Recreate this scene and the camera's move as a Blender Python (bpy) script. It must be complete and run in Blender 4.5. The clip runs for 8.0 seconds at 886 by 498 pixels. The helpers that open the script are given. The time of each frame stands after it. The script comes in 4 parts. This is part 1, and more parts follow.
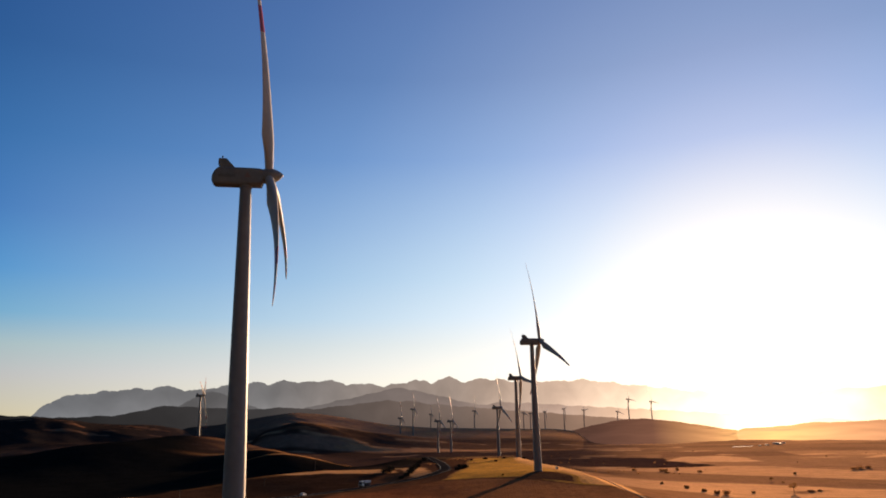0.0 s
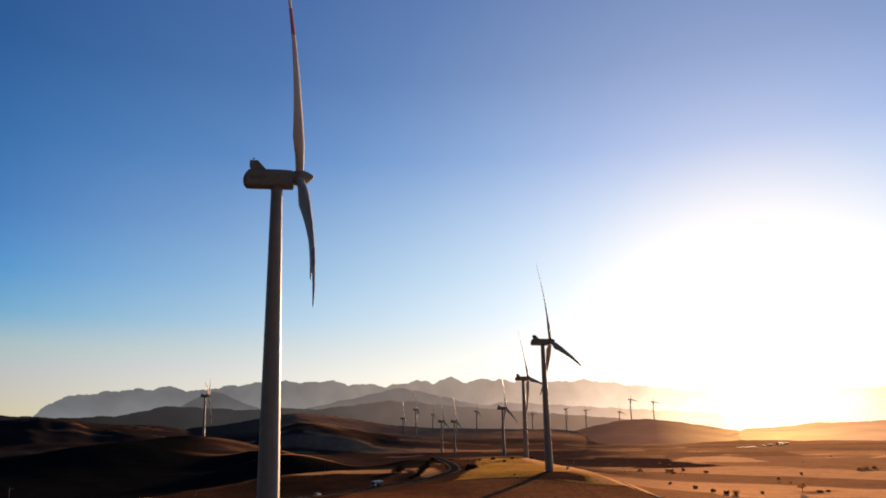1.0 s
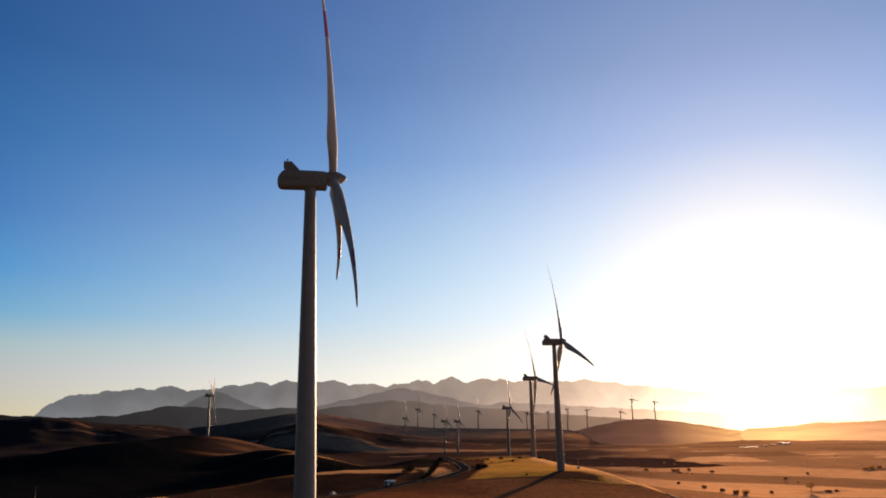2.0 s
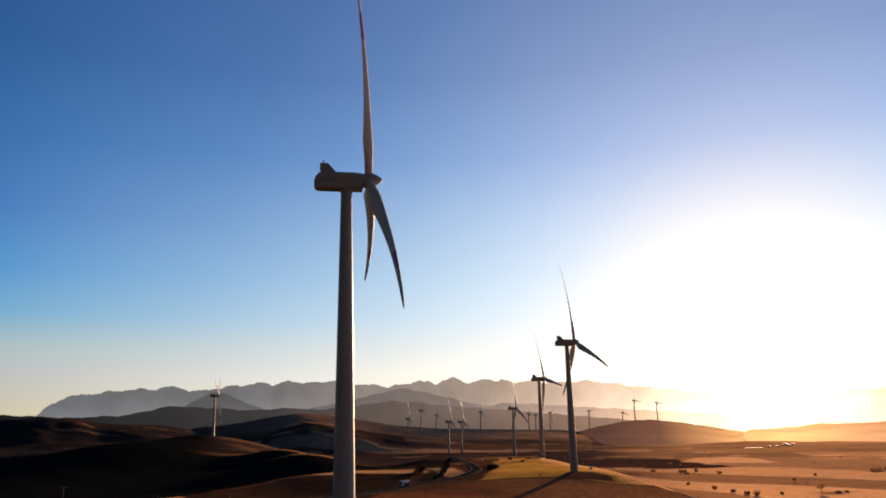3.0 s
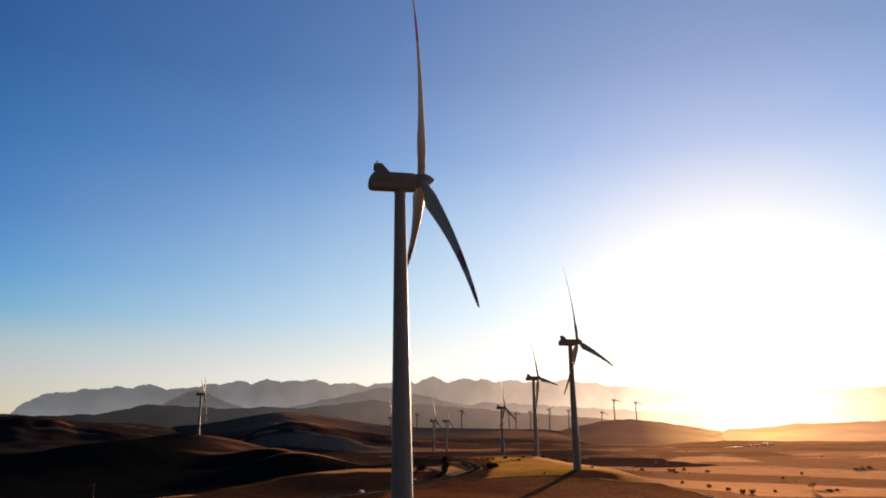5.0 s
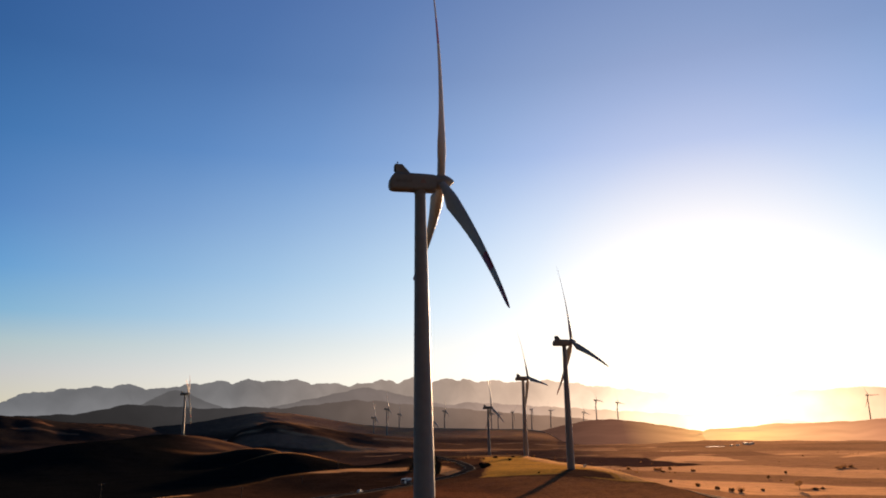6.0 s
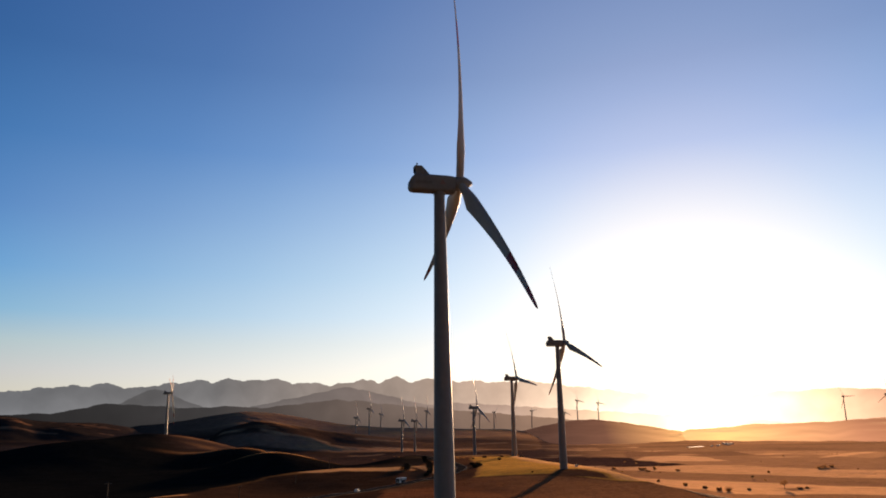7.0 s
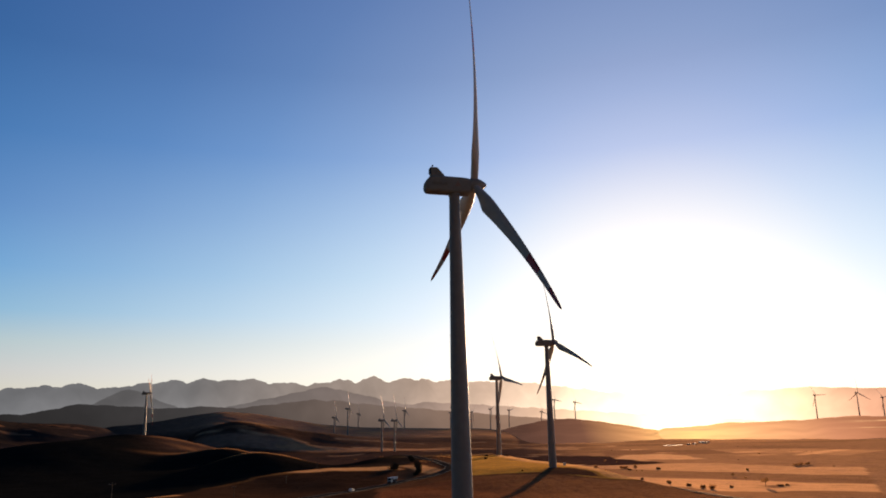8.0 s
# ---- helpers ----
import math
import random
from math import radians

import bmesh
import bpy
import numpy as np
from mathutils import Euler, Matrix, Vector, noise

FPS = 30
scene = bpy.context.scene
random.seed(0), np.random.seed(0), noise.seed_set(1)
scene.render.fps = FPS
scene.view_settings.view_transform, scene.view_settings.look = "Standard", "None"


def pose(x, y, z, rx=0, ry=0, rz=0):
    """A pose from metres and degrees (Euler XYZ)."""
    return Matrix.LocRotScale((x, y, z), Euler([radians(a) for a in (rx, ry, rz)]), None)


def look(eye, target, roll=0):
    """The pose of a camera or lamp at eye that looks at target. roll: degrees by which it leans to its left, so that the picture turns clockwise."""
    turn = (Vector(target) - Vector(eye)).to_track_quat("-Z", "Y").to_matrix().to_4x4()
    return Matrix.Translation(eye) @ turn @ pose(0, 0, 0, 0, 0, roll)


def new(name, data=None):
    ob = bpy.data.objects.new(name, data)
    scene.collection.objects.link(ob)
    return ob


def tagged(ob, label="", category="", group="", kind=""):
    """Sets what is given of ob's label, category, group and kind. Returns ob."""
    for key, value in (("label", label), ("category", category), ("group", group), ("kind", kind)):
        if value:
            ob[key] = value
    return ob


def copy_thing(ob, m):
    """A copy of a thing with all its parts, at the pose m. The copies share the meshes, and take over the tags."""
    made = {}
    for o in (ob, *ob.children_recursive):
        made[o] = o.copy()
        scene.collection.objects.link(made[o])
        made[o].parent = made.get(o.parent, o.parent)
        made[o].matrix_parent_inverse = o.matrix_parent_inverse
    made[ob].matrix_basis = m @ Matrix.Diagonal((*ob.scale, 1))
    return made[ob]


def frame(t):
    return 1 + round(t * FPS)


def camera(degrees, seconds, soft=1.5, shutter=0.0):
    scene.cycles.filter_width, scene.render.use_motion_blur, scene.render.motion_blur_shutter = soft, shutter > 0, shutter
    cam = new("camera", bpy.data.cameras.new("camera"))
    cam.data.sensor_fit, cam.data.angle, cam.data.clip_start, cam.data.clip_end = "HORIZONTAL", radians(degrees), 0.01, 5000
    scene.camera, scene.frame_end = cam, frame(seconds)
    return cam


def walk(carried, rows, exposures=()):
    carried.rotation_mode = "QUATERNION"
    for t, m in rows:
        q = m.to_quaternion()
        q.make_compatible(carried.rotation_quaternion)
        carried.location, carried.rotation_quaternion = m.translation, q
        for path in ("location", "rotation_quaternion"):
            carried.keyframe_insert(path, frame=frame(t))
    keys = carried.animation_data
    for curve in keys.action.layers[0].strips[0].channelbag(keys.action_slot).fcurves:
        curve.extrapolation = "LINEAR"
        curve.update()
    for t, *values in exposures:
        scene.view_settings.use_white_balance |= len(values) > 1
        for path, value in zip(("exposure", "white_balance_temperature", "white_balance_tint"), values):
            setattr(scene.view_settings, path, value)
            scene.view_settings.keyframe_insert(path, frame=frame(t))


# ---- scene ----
cam = camera(61.2, 8.0, soft=1.8)
PATH = [
    (0, (-6.418, -1.071, 30.052), (-6.307, 0.873, 30.511), -1.4),
    (0.5, (-9.725, -1.546, 30.072), (-9.613, 0.398, 30.531), -1.4),
    (1, (-13.228, -2.021, 30.101), (-13.118, -0.077, 30.561), -1.4),
    (1.5, (-17.0, -2.467, 30.135), (-16.889, -0.523, 30.594), -1.4),
    (3, (-29.151, -3.656, 30.224), (-29.041, -1.713, 30.685), -1.3),
    (3.5, (-33.357, -3.99, 30.23), (-33.243, -2.047, 30.69), -1.3),
    (4, (-37.759, -4.297, 30.231), (-37.632, -2.355, 30.691), -1.2),
    (4.5, (-42.242, -4.591, 30.226), (-42.096, -2.649, 30.685), -1.2),
    (6, (-56.022, -5.538, 30.205), (-55.804, -3.603, 30.662), -1.2),
    (6.5, (-60.627, -5.856, 30.206), (-60.384, -3.924, 30.663), -1.3),
    (7, (-65.282, -6.172, 30.198), (-65.013, -4.243, 30.654), -1.1),
    (7.5, (-70.021, -6.518, 30.201), (-69.722, -4.594, 30.656), -1.2),
    (8, (-74.91, -6.878, 30.202), (-74.578, -4.958, 30.656), -1.3),
]
walk(cam, [(t, look(eye, target, roll)) for t, eye, target, roll in PATH])


# ---- light ----
SUN_AZ, SUN_EL = 26.0, 6.0
SKY_GAIN, DUSK, DUSK_TINT = 6.16, 0.38, (1.3, 1.0, 1.1, 1.0)
sun_way = Vector((math.sin(radians(SUN_AZ)) * math.cos(radians(SUN_EL)),
                  math.cos(radians(SUN_AZ)) * math.cos(radians(SUN_EL)), math.sin(radians(SUN_EL))))
world = bpy.data.worlds.new("evening_sky")
scene.world = world
world.use_nodes = True
wt = world.node_tree
wt.nodes.clear()
w_out = wt.nodes.new("ShaderNodeOutputWorld")
w_bg = wt.nodes.new("ShaderNodeBackground")
w_sky = wt.nodes.new("ShaderNodeTexSky")
w_sky.sky_type = "NISHITA"
w_sky.sun_disc = False
w_sky.sun_elevation = radians(SUN_EL)
w_sky.sun_rotation = radians(SUN_AZ)
w_sky.altitude = 900
w_sky.air_density = 1.0
w_sky.dust_density = 2.0
w_sky.ozone_density = 2.0
w_bg.inputs["Strength"].default_value = 0.1
# the clear evening sky: a low band that is brighter towards the sun, and a wide glow round the sun
LOW_SUNWARD = [(0, (1.124, 0.925, 0.40)), (2.5, (0.971, 0.83, 0.441)), (4, (0.868, 0.764, 0.457)), (6, (0.678, 0.643, 0.428)), (8, (0.531, 0.586, 0.472)),
               (11, (0.379, 0.485, 0.419)), (15, (0.232, 0.345, 0.36)), (20, (0.065, 0.16, 0.257)), (26, (0.012, 0.062, 0.112)), (34, (0.006, 0.03, 0.06)), (90, (0.006, 0.02, 0.05))]
LOW_AWAY = [(0, (0.635, 0.507, 0.10)), (2.5, (0.515, 0.462, 0.23)), (4, (0.465, 0.444, 0.30)), (6, (0.345, 0.45, 0.33)), (8, (0.125, 0.345, 0.41)),
            (11, (0.043, 0.239, 0.414)), (15, (0.024, 0.145, 0.304)), (20, (0.014, 0.11, 0.21)), (26, (0.006, 0.068, 0.125)), (34, (0.006, 0.05, 0.10)), (90, (0.006, 0.02, 0.06))]
GLOW = [(0, (1.5, 1.4, 1.3)), (5, (0.85, 0.75, 0.75)), (8, (0.70, 0.57, 0.613)), (14, (0.417, 0.412, 0.588)), (18, (0.309, 0.341, 0.55)), (22, (0.236, 0.288, 0.495)), (27, (0.168, 0.225, 0.435)),
        (33, (0.105, 0.164, 0.375)), (40, (0.064, 0.113, 0.312)), (50, (0.034, 0.068, 0.239)), (62, (0.004, 0.01, 0.14)), (80, (0.0, 0.0, 0.02)), (90, (0.0, 0.0, 0.0))]
SKY_TOP = 1.5
w_tc = wt.nodes.new("ShaderNodeTexCoord")
w_xyz = wt.nodes.new("ShaderNodeSeparateXYZ")
wt.links.new(w_tc.outputs["Generated"], w_xyz.inputs[0])


def sky_math(op, a, c=None):
    n = wt.nodes.new("ShaderNodeMath")
    n.operation = op
    wt.links.new(a, n.inputs[0])
    if isinstance(c, (int, float)):
        n.inputs[1].default_value = c
    elif c is not None:
        wt.links.new(c, n.inputs[1])
    return n.outputs[0]


def sky_ramp(angle, stops):
    """A colour for each angle in radians, from stops in degrees."""
    r = wt.nodes.new("ShaderNodeValToRGB")
    while len(r.color_ramp.elements) < len(stops):
        r.color_ramp.elements.new(0.5)
    for e, (deg, c) in zip(r.color_ramp.elements, stops):
        e.position, e.color = deg / 90, (*[v / SKY_TOP for v in c], 1)
    wt.links.new(sky_math("DIVIDE", angle, math.pi / 2), r.inputs["Fac"])
    return r.outputs["Color"]


def sky_dot(way):
    n = wt.nodes.new("ShaderNodeVectorMath")
    n.operation = "DOT_PRODUCT"
    n.inputs[1].default_value = way
    wt.links.new(w_tc.outputs["Generated"], n.inputs[0])
    return n.outputs["Value"]


def sky_mix(factor, a, c, blend="MIX"):
    n = wt.nodes.new("ShaderNodeMix")
    n.data_type = "RGBA"
    n.blend_type = blend
    for key, v in (("Factor", factor), ("A", a), ("B", c)):
        if isinstance(v, (int, float, tuple)):
            n.inputs[key].default_value = v
        else:
            wt.links.new(v, n.inputs[key])
    return n.outputs["Result"]


def sky_range(value, lo, hi, to_lo=0.0, to_hi=1.0, kind="LINEAR"):
    n = wt.nodes.new("ShaderNodeMapRange")
    n.interpolation_type = kind
    for key, v in (("From Min", lo), ("From Max", hi), ("To Min", to_lo), ("To Max", to_hi)):
        n.inputs[key].default_value = v
    wt.links.new(value, n.inputs["Value"])
    return n.outputs[0]


def sky_scale(colour, by):
    n = wt.nodes.new("ShaderNodeVectorMath")
    n.operation = "SCALE"
    wt.links.new(colour, n.inputs[0])
    if isinstance(by, (int, float)):
        n.inputs["Scale"].default_value = by
    else:
        wt.links.new(by, n.inputs["Scale"])
    return n.outputs[0]


rise = sky_math("ARCSINE", w_xyz.outputs["Z"])
level = sky_math("SQRT", sky_math("ADD", sky_math("POWER", w_xyz.outputs["X"], 2.0), sky_math("POWER", w_xyz.outputs["Y"], 2.0)))
towards = sky_dot((math.sin(radians(SUN_AZ)), math.cos(radians(SUN_AZ)), 0))
bearing = sky_math("DIVIDE", towards, level)
band = sky_mix(sky_range(bearing, 0.55, 1.0), sky_ramp(rise, LOW_AWAY), sky_ramp(rise, LOW_SUNWARD))
glow = sky_ramp(sky_math("ARCCOSINE", sky_dot(sun_way)), GLOW)
clear = sky_scale(sky_mix(1.0, band, glow, "ADD"), SKY_TOP * SKY_GAIN)
clear = sky_mix(0.06, clear, w_sky.outputs["Color"])
# the half of the sky away from the sun lies in dusk, with a faint rose tint
clear = sky_scale(clear, sky_range(towards, -0.5, 0.5, DUSK, 1.0, "SMOOTHSTEP"))
rose = sky_mix(sky_range(towards, -0.4, 0.4, 0.0, 1.0, "SMOOTHSTEP"), DUSK_TINT, (1.0, 1.0, 1.0, 1.0))
wt.links.new(sky_mix(1.0, clear, rose, "MULTIPLY"), w_bg.inputs["Color"])
wt.links.new(w_bg.outputs["Background"], w_out.inputs["Surface"])

sun_data = bpy.data.lights.new("sun", "SUN")
sun_data.energy = 5.0
sun_data.angle = radians(1.8)
sun_data.color = (1.0, 0.63, 0.36)
sun = new("sun", sun_data)
sun.matrix_world = look(sun_way * 900, (0, 0, 0))
scene.view_settings.exposure = 0.7


# ---- materials ----
def material(name):
    m = bpy.data.materials.new(name)
    m.use_nodes = True
    nt = m.node_tree
    return m, nt, nt.nodes["Principled BSDF"]


def plain(name, colour, rough=0.6, metal=0.0, vary=0.12, scale=3.0, bump=0.0, gloss=0.5):
    """A surface of one colour with fine mottling at two scales."""
    m, nt, b = material(name)
    b.inputs["Roughness"].default_value = rough
    b.inputs["Metallic"].default_value = metal
    b.inputs["Specular IOR Level"].default_value = gloss
    tc = nt.nodes.new("ShaderNodeTexCoord")
    big = nt.nodes.new("ShaderNodeTexNoise")
    big.inputs["Scale"].default_value = scale * 0.15
    big.inputs["Detail"].default_value = 6
    fine = nt.nodes.new("ShaderNodeTexNoise")
    fine.inputs["Scale"].default_value = scale
    fine.inputs["Detail"].default_value = 8
    add = nt.nodes.new("ShaderNodeMath")
    add.operation = "ADD"
    ramp = nt.nodes.new("ShaderNodeMapRange")
    ramp.inputs["From Min"].default_value = 0.7
    ramp.inputs["From Max"].default_value = 1.3
    ramp.inputs["To Min"].default_value = 1 - vary
    ramp.inputs["To Max"].default_value = 1 + vary
    mul = nt.nodes.new("ShaderNodeVectorMath")
    mul.operation = "SCALE"
    mul.inputs[0].default_value = colour
    for n in (big, fine):
        nt.links.new(tc.outputs["Object"], n.inputs["Vector"])
    nt.links.new(big.outputs["Fac"], add.inputs[0])
    nt.links.new(fine.outputs["Fac"], add.inputs[1])
    nt.links.new(add.outputs[0], ramp.inputs["Value"])
    nt.links.new(ramp.outputs[0], mul.inputs["Scale"])
    nt.links.new(mul.outputs[0], b.inputs["Base Color"])
    if bump:
        bp = nt.nodes.new("ShaderNodeBump")
        bp.inputs["Strength"].default_value = bump
        nt.links.new(fine.outputs["Fac"], bp.inputs["Height"])
        nt.links.new(bp.outputs["Normal"], b.inputs["Normal"])
    return m


M_TOWER = plain("tower_paint", (0.285, 0.282, 0.29), 0.5, vary=0.10, scale=0.6, gloss=0.35)
M_NACELLE = plain("nacelle_paint", (0.275, 0.277, 0.275), 0.6, vary=0.14, scale=1.0, gloss=0.2)
M_BLADE = plain("blade_gelcoat", (0.56, 0.52, 0.485), 0.55, vary=0.08, scale=0.8, gloss=0.3)
M_RED = plain("red_marking", (0.42, 0.035, 0.025), 0.4, vary=0.15, scale=0.8)
M_EMBLEM = plain("faded_red_print", (0.30, 0.21, 0.185), 0.5)
M_DARK = plain("dark_opening", (0.03, 0.03, 0.032), 0.8)
M_LETTER = plain("lettering_grey", (0.19, 0.185, 0.17), 0.6)
M_WHITE = plain("white_vehicle_paint", (0.85, 0.84, 0.81), 0.3, vary=0.06)
M_TYRE = plain("tyre_rubber", (0.025, 0.025, 0.025), 0.85)
M_STEEL = plain("galvanised_steel", (0.35, 0.35, 0.35), 0.45, 0.8)
M_ROAD = plain("asphalt", (0.040, 0.034, 0.030), 1.0, vary=0.25, scale=0.5, gloss=0.0)
M_LINE = plain("road_paint", (0.24, 0.22, 0.19), 0.9, gloss=0.1)
M_WOOD = plain("pole_wood", (0.08, 0.06, 0.045), 0.85, vary=0.2)
M_LEAF = plain("dry_foliage", (0.15, 0.09, 0.05), 0.9, vary=0.35, scale=2.0, gloss=0.1)
# shaded copy of the leaves: the dark of backlit bushes is in its colour
M_LEAF_SHADED = plain("shaded_leaves", (0.045, 0.036, 0.022), 0.85, vary=0.35, scale=2.0, gloss=0.1)
# low sun shines through the thin dry leaves
nt = M_LEAF.node_tree
leaf_back = nt.nodes.new("ShaderNodeBsdfTranslucent")
leaf_back.inputs["Color"].default_value = (0.40, 0.20, 0.085, 1)
leaf_mix = nt.nodes.new("ShaderNodeMixShader")
leaf_mix.inputs["Fac"].default_value = 0.5
nt.links.new(nt.nodes["Principled BSDF"].outputs[0], leaf_mix.inputs[1])
nt.links.new(leaf_back.outputs[0], leaf_mix.inputs[2])
nt.links.new(leaf_mix.outputs[0], nt.nodes["Material Output"].inputs["Surface"])
M_DUST = plain("pale_dirt", (0.58, 0.42, 0.26), 0.95, vary=0.25, scale=0.8, gloss=0.0)
dust = M_DUST.node_tree.nodes["Principled BSDF"]
dust.inputs["Sheen Weight"].default_value = 0.35
dust.inputs["Sheen Roughness"].default_value = 0.6
dust.inputs["Sheen Tint"].default_value = (1.0, 0.6, 0.32, 1)
M_BARK = plain("bark", (0.09, 0.065, 0.045), 0.9, vary=0.25)
M_WALL = plain("farm_plaster", (0.78, 0.70, 0.60), 0.85)
M_ROOF = plain("farm_sheet_roof", (0.80, 0.78, 0.75), 0.62, 0.3, vary=0.06)

# soil: the field colours lie in the colour attribute, grain and clods come from noise
M_SOIL, nt, b = material("soil_and_fields")
b.inputs["Roughness"].default_value = 1.0
b.inputs["Specular IOR Level"].default_value = 0.0
att = nt.nodes.new("ShaderNodeVertexColor")
att.layer_name = "field"
geo = nt.nodes.new("ShaderNodeNewGeometry")
n1 = nt.nodes.new("ShaderNodeTexNoise")
n1.inputs["Scale"].default_value = 0.06
n1.inputs["Detail"].default_value = 10
n1.inputs["Roughness"].default_value = 0.7
n2 = nt.nodes.new("ShaderNodeTexNoise")
n2.inputs["Scale"].default_value = 0.6
n2.inputs["Detail"].default_value = 6
sm = nt.nodes.new("ShaderNodeMath")
sm.operation = "ADD"
mr = nt.nodes.new("ShaderNodeMapRange")
mr.inputs["From Min"].default_value = 0.6
mr.inputs["From Max"].default_value = 1.4
mr.inputs["To Min"].default_value = 0.4
mr.inputs["To Max"].default_value = 1.6
vs = nt.nodes.new("ShaderNodeVectorMath")
vs.operation = "SCALE"
for n in (n1, n2):
    nt.links.new(geo.outputs["Position"], n.inputs["Vector"])
nt.links.new(n1.outputs["Fac"], sm.inputs[0])
nt.links.new(n2.outputs["Fac"], sm.inputs[1])
nt.links.new(sm.outputs[0], mr.inputs["Value"])
nt.links.new(att.outputs["Color"], vs.inputs[0])
nt.links.new(mr.outputs[0], vs.inputs["Scale"])
nt.links.new(vs.outputs[0], b.inputs["Base Color"])
# sheen weight in alpha: forward scatter of dry stalks, and haze towards the sun
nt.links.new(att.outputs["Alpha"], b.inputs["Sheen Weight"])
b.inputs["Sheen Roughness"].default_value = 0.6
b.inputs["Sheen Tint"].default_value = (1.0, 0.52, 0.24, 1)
bp = nt.nodes.new("ShaderNodeBump")
bp.inputs["Strength"].default_value = 0.5
bp.inputs["Distance"].default_value = 0.6
nt.links.new(n2.outputs["Fac"], bp.inputs["Height"])
nt.links.new(bp.outputs["Normal"], b.inputs["Normal"])


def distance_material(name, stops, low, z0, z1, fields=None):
    """Far mountains as a plain glowing backdrop: evening haze, paler low down and warmer towards the sun, is put into
    the emission.
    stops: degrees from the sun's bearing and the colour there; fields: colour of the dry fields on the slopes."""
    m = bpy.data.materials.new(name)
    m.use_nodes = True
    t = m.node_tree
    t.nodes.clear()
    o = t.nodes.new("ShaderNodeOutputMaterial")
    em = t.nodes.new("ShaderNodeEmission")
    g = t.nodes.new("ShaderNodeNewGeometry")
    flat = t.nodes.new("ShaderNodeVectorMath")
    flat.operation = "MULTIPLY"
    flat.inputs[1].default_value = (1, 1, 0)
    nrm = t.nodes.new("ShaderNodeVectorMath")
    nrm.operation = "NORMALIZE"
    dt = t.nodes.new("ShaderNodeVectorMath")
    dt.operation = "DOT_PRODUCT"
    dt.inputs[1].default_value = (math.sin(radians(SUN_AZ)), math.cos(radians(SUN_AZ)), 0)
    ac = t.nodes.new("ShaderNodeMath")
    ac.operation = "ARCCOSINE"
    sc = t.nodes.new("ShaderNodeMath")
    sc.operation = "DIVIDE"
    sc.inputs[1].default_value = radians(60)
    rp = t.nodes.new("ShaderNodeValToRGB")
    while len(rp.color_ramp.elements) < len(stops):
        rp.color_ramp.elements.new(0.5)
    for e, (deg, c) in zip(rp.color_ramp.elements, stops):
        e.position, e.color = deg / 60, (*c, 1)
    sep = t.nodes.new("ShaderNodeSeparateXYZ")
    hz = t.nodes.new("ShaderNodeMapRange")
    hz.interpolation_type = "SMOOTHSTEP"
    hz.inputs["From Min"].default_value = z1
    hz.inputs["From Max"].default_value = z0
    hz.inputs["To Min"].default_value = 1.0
    # haze low on the slopes, put into the glow: strong away from the sun, weak below it
    low_haze = t.nodes.new("ShaderNodeMapRange")
    low_haze.inputs["From Min"].default_value = 20 / 60
    low_haze.inputs["From Max"].default_value = 36 / 60
    low_haze.inputs["To Min"].default_value = min(low, 1.32)
    low_haze.inputs["To Max"].default_value = low
    t.links.new(sc.outputs[0], low_haze.inputs["Value"])
    t.links.new(low_haze.outputs[0], hz.inputs["To Max"])
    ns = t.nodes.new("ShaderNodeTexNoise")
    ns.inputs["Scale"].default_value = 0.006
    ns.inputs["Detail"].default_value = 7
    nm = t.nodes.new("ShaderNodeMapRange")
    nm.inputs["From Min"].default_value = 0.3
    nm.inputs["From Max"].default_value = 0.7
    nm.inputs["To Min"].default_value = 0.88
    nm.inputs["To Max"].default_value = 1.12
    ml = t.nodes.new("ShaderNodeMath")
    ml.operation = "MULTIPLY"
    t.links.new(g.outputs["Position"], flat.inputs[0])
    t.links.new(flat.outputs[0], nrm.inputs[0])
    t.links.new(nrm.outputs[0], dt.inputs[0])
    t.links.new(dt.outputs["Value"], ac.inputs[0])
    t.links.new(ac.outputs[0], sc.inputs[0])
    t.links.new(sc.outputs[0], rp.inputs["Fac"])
    if fields:
        lie = t.nodes.new("ShaderNodeVectorMath")
        lie.operation = "MULTIPLY"
        lie.inputs[1].default_value = (0.0032, 0.0032, 0.22)
        fn = t.nodes.new("ShaderNodeTexNoise")
        fn.inputs["Scale"].default_value = 1.0
        fn.inputs["Detail"].default_value = 3
        fm = t.nodes.new("ShaderNodeMapRange")
        fm.inputs["From Min"].default_value = 0.58
        fm.inputs["From Max"].default_value = 0.70
        far_off = t.nodes.new("ShaderNodeMapRange")
        far_off.inputs["From Min"].default_value = 37 / 60
        far_off.inputs["From Max"].default_value = 33 / 60
        fw = t.nodes.new("ShaderNodeMath")
        fw.operation = "MULTIPLY"
        mx = t.nodes.new("ShaderNodeMix")
        mx.data_type = "RGBA"
        mx.inputs["B"].default_value = (*fields, 1)
        t.links.new(g.outputs["Position"], lie.inputs[0])
        t.links.new(lie.outputs[0], fn.inputs["Vector"])
        t.links.new(fn.outputs["Fac"], fm.inputs["Value"])
        t.links.new(sc.outputs[0], far_off.inputs["Value"])
        grp = t.nodes.new("ShaderNodeTexNoise")
        grp.inputs["Scale"].default_value = 0.0022
        grp.inputs["Detail"].default_value = 1
        gm = t.nodes.new("ShaderNodeMapRange")
        gm.inputs["From Min"].default_value = 0.46
        gm.inputs["From Max"].default_value = 0.58
        fg = t.nodes.new("ShaderNodeMath")
        fg.operation = "MULTIPLY"
        t.links.new(g.outputs["Position"], grp.inputs["Vector"])
        t.links.new(grp.outputs["Fac"], gm.inputs["Value"])
        t.links.new(fm.outputs[0], fg.inputs[0])
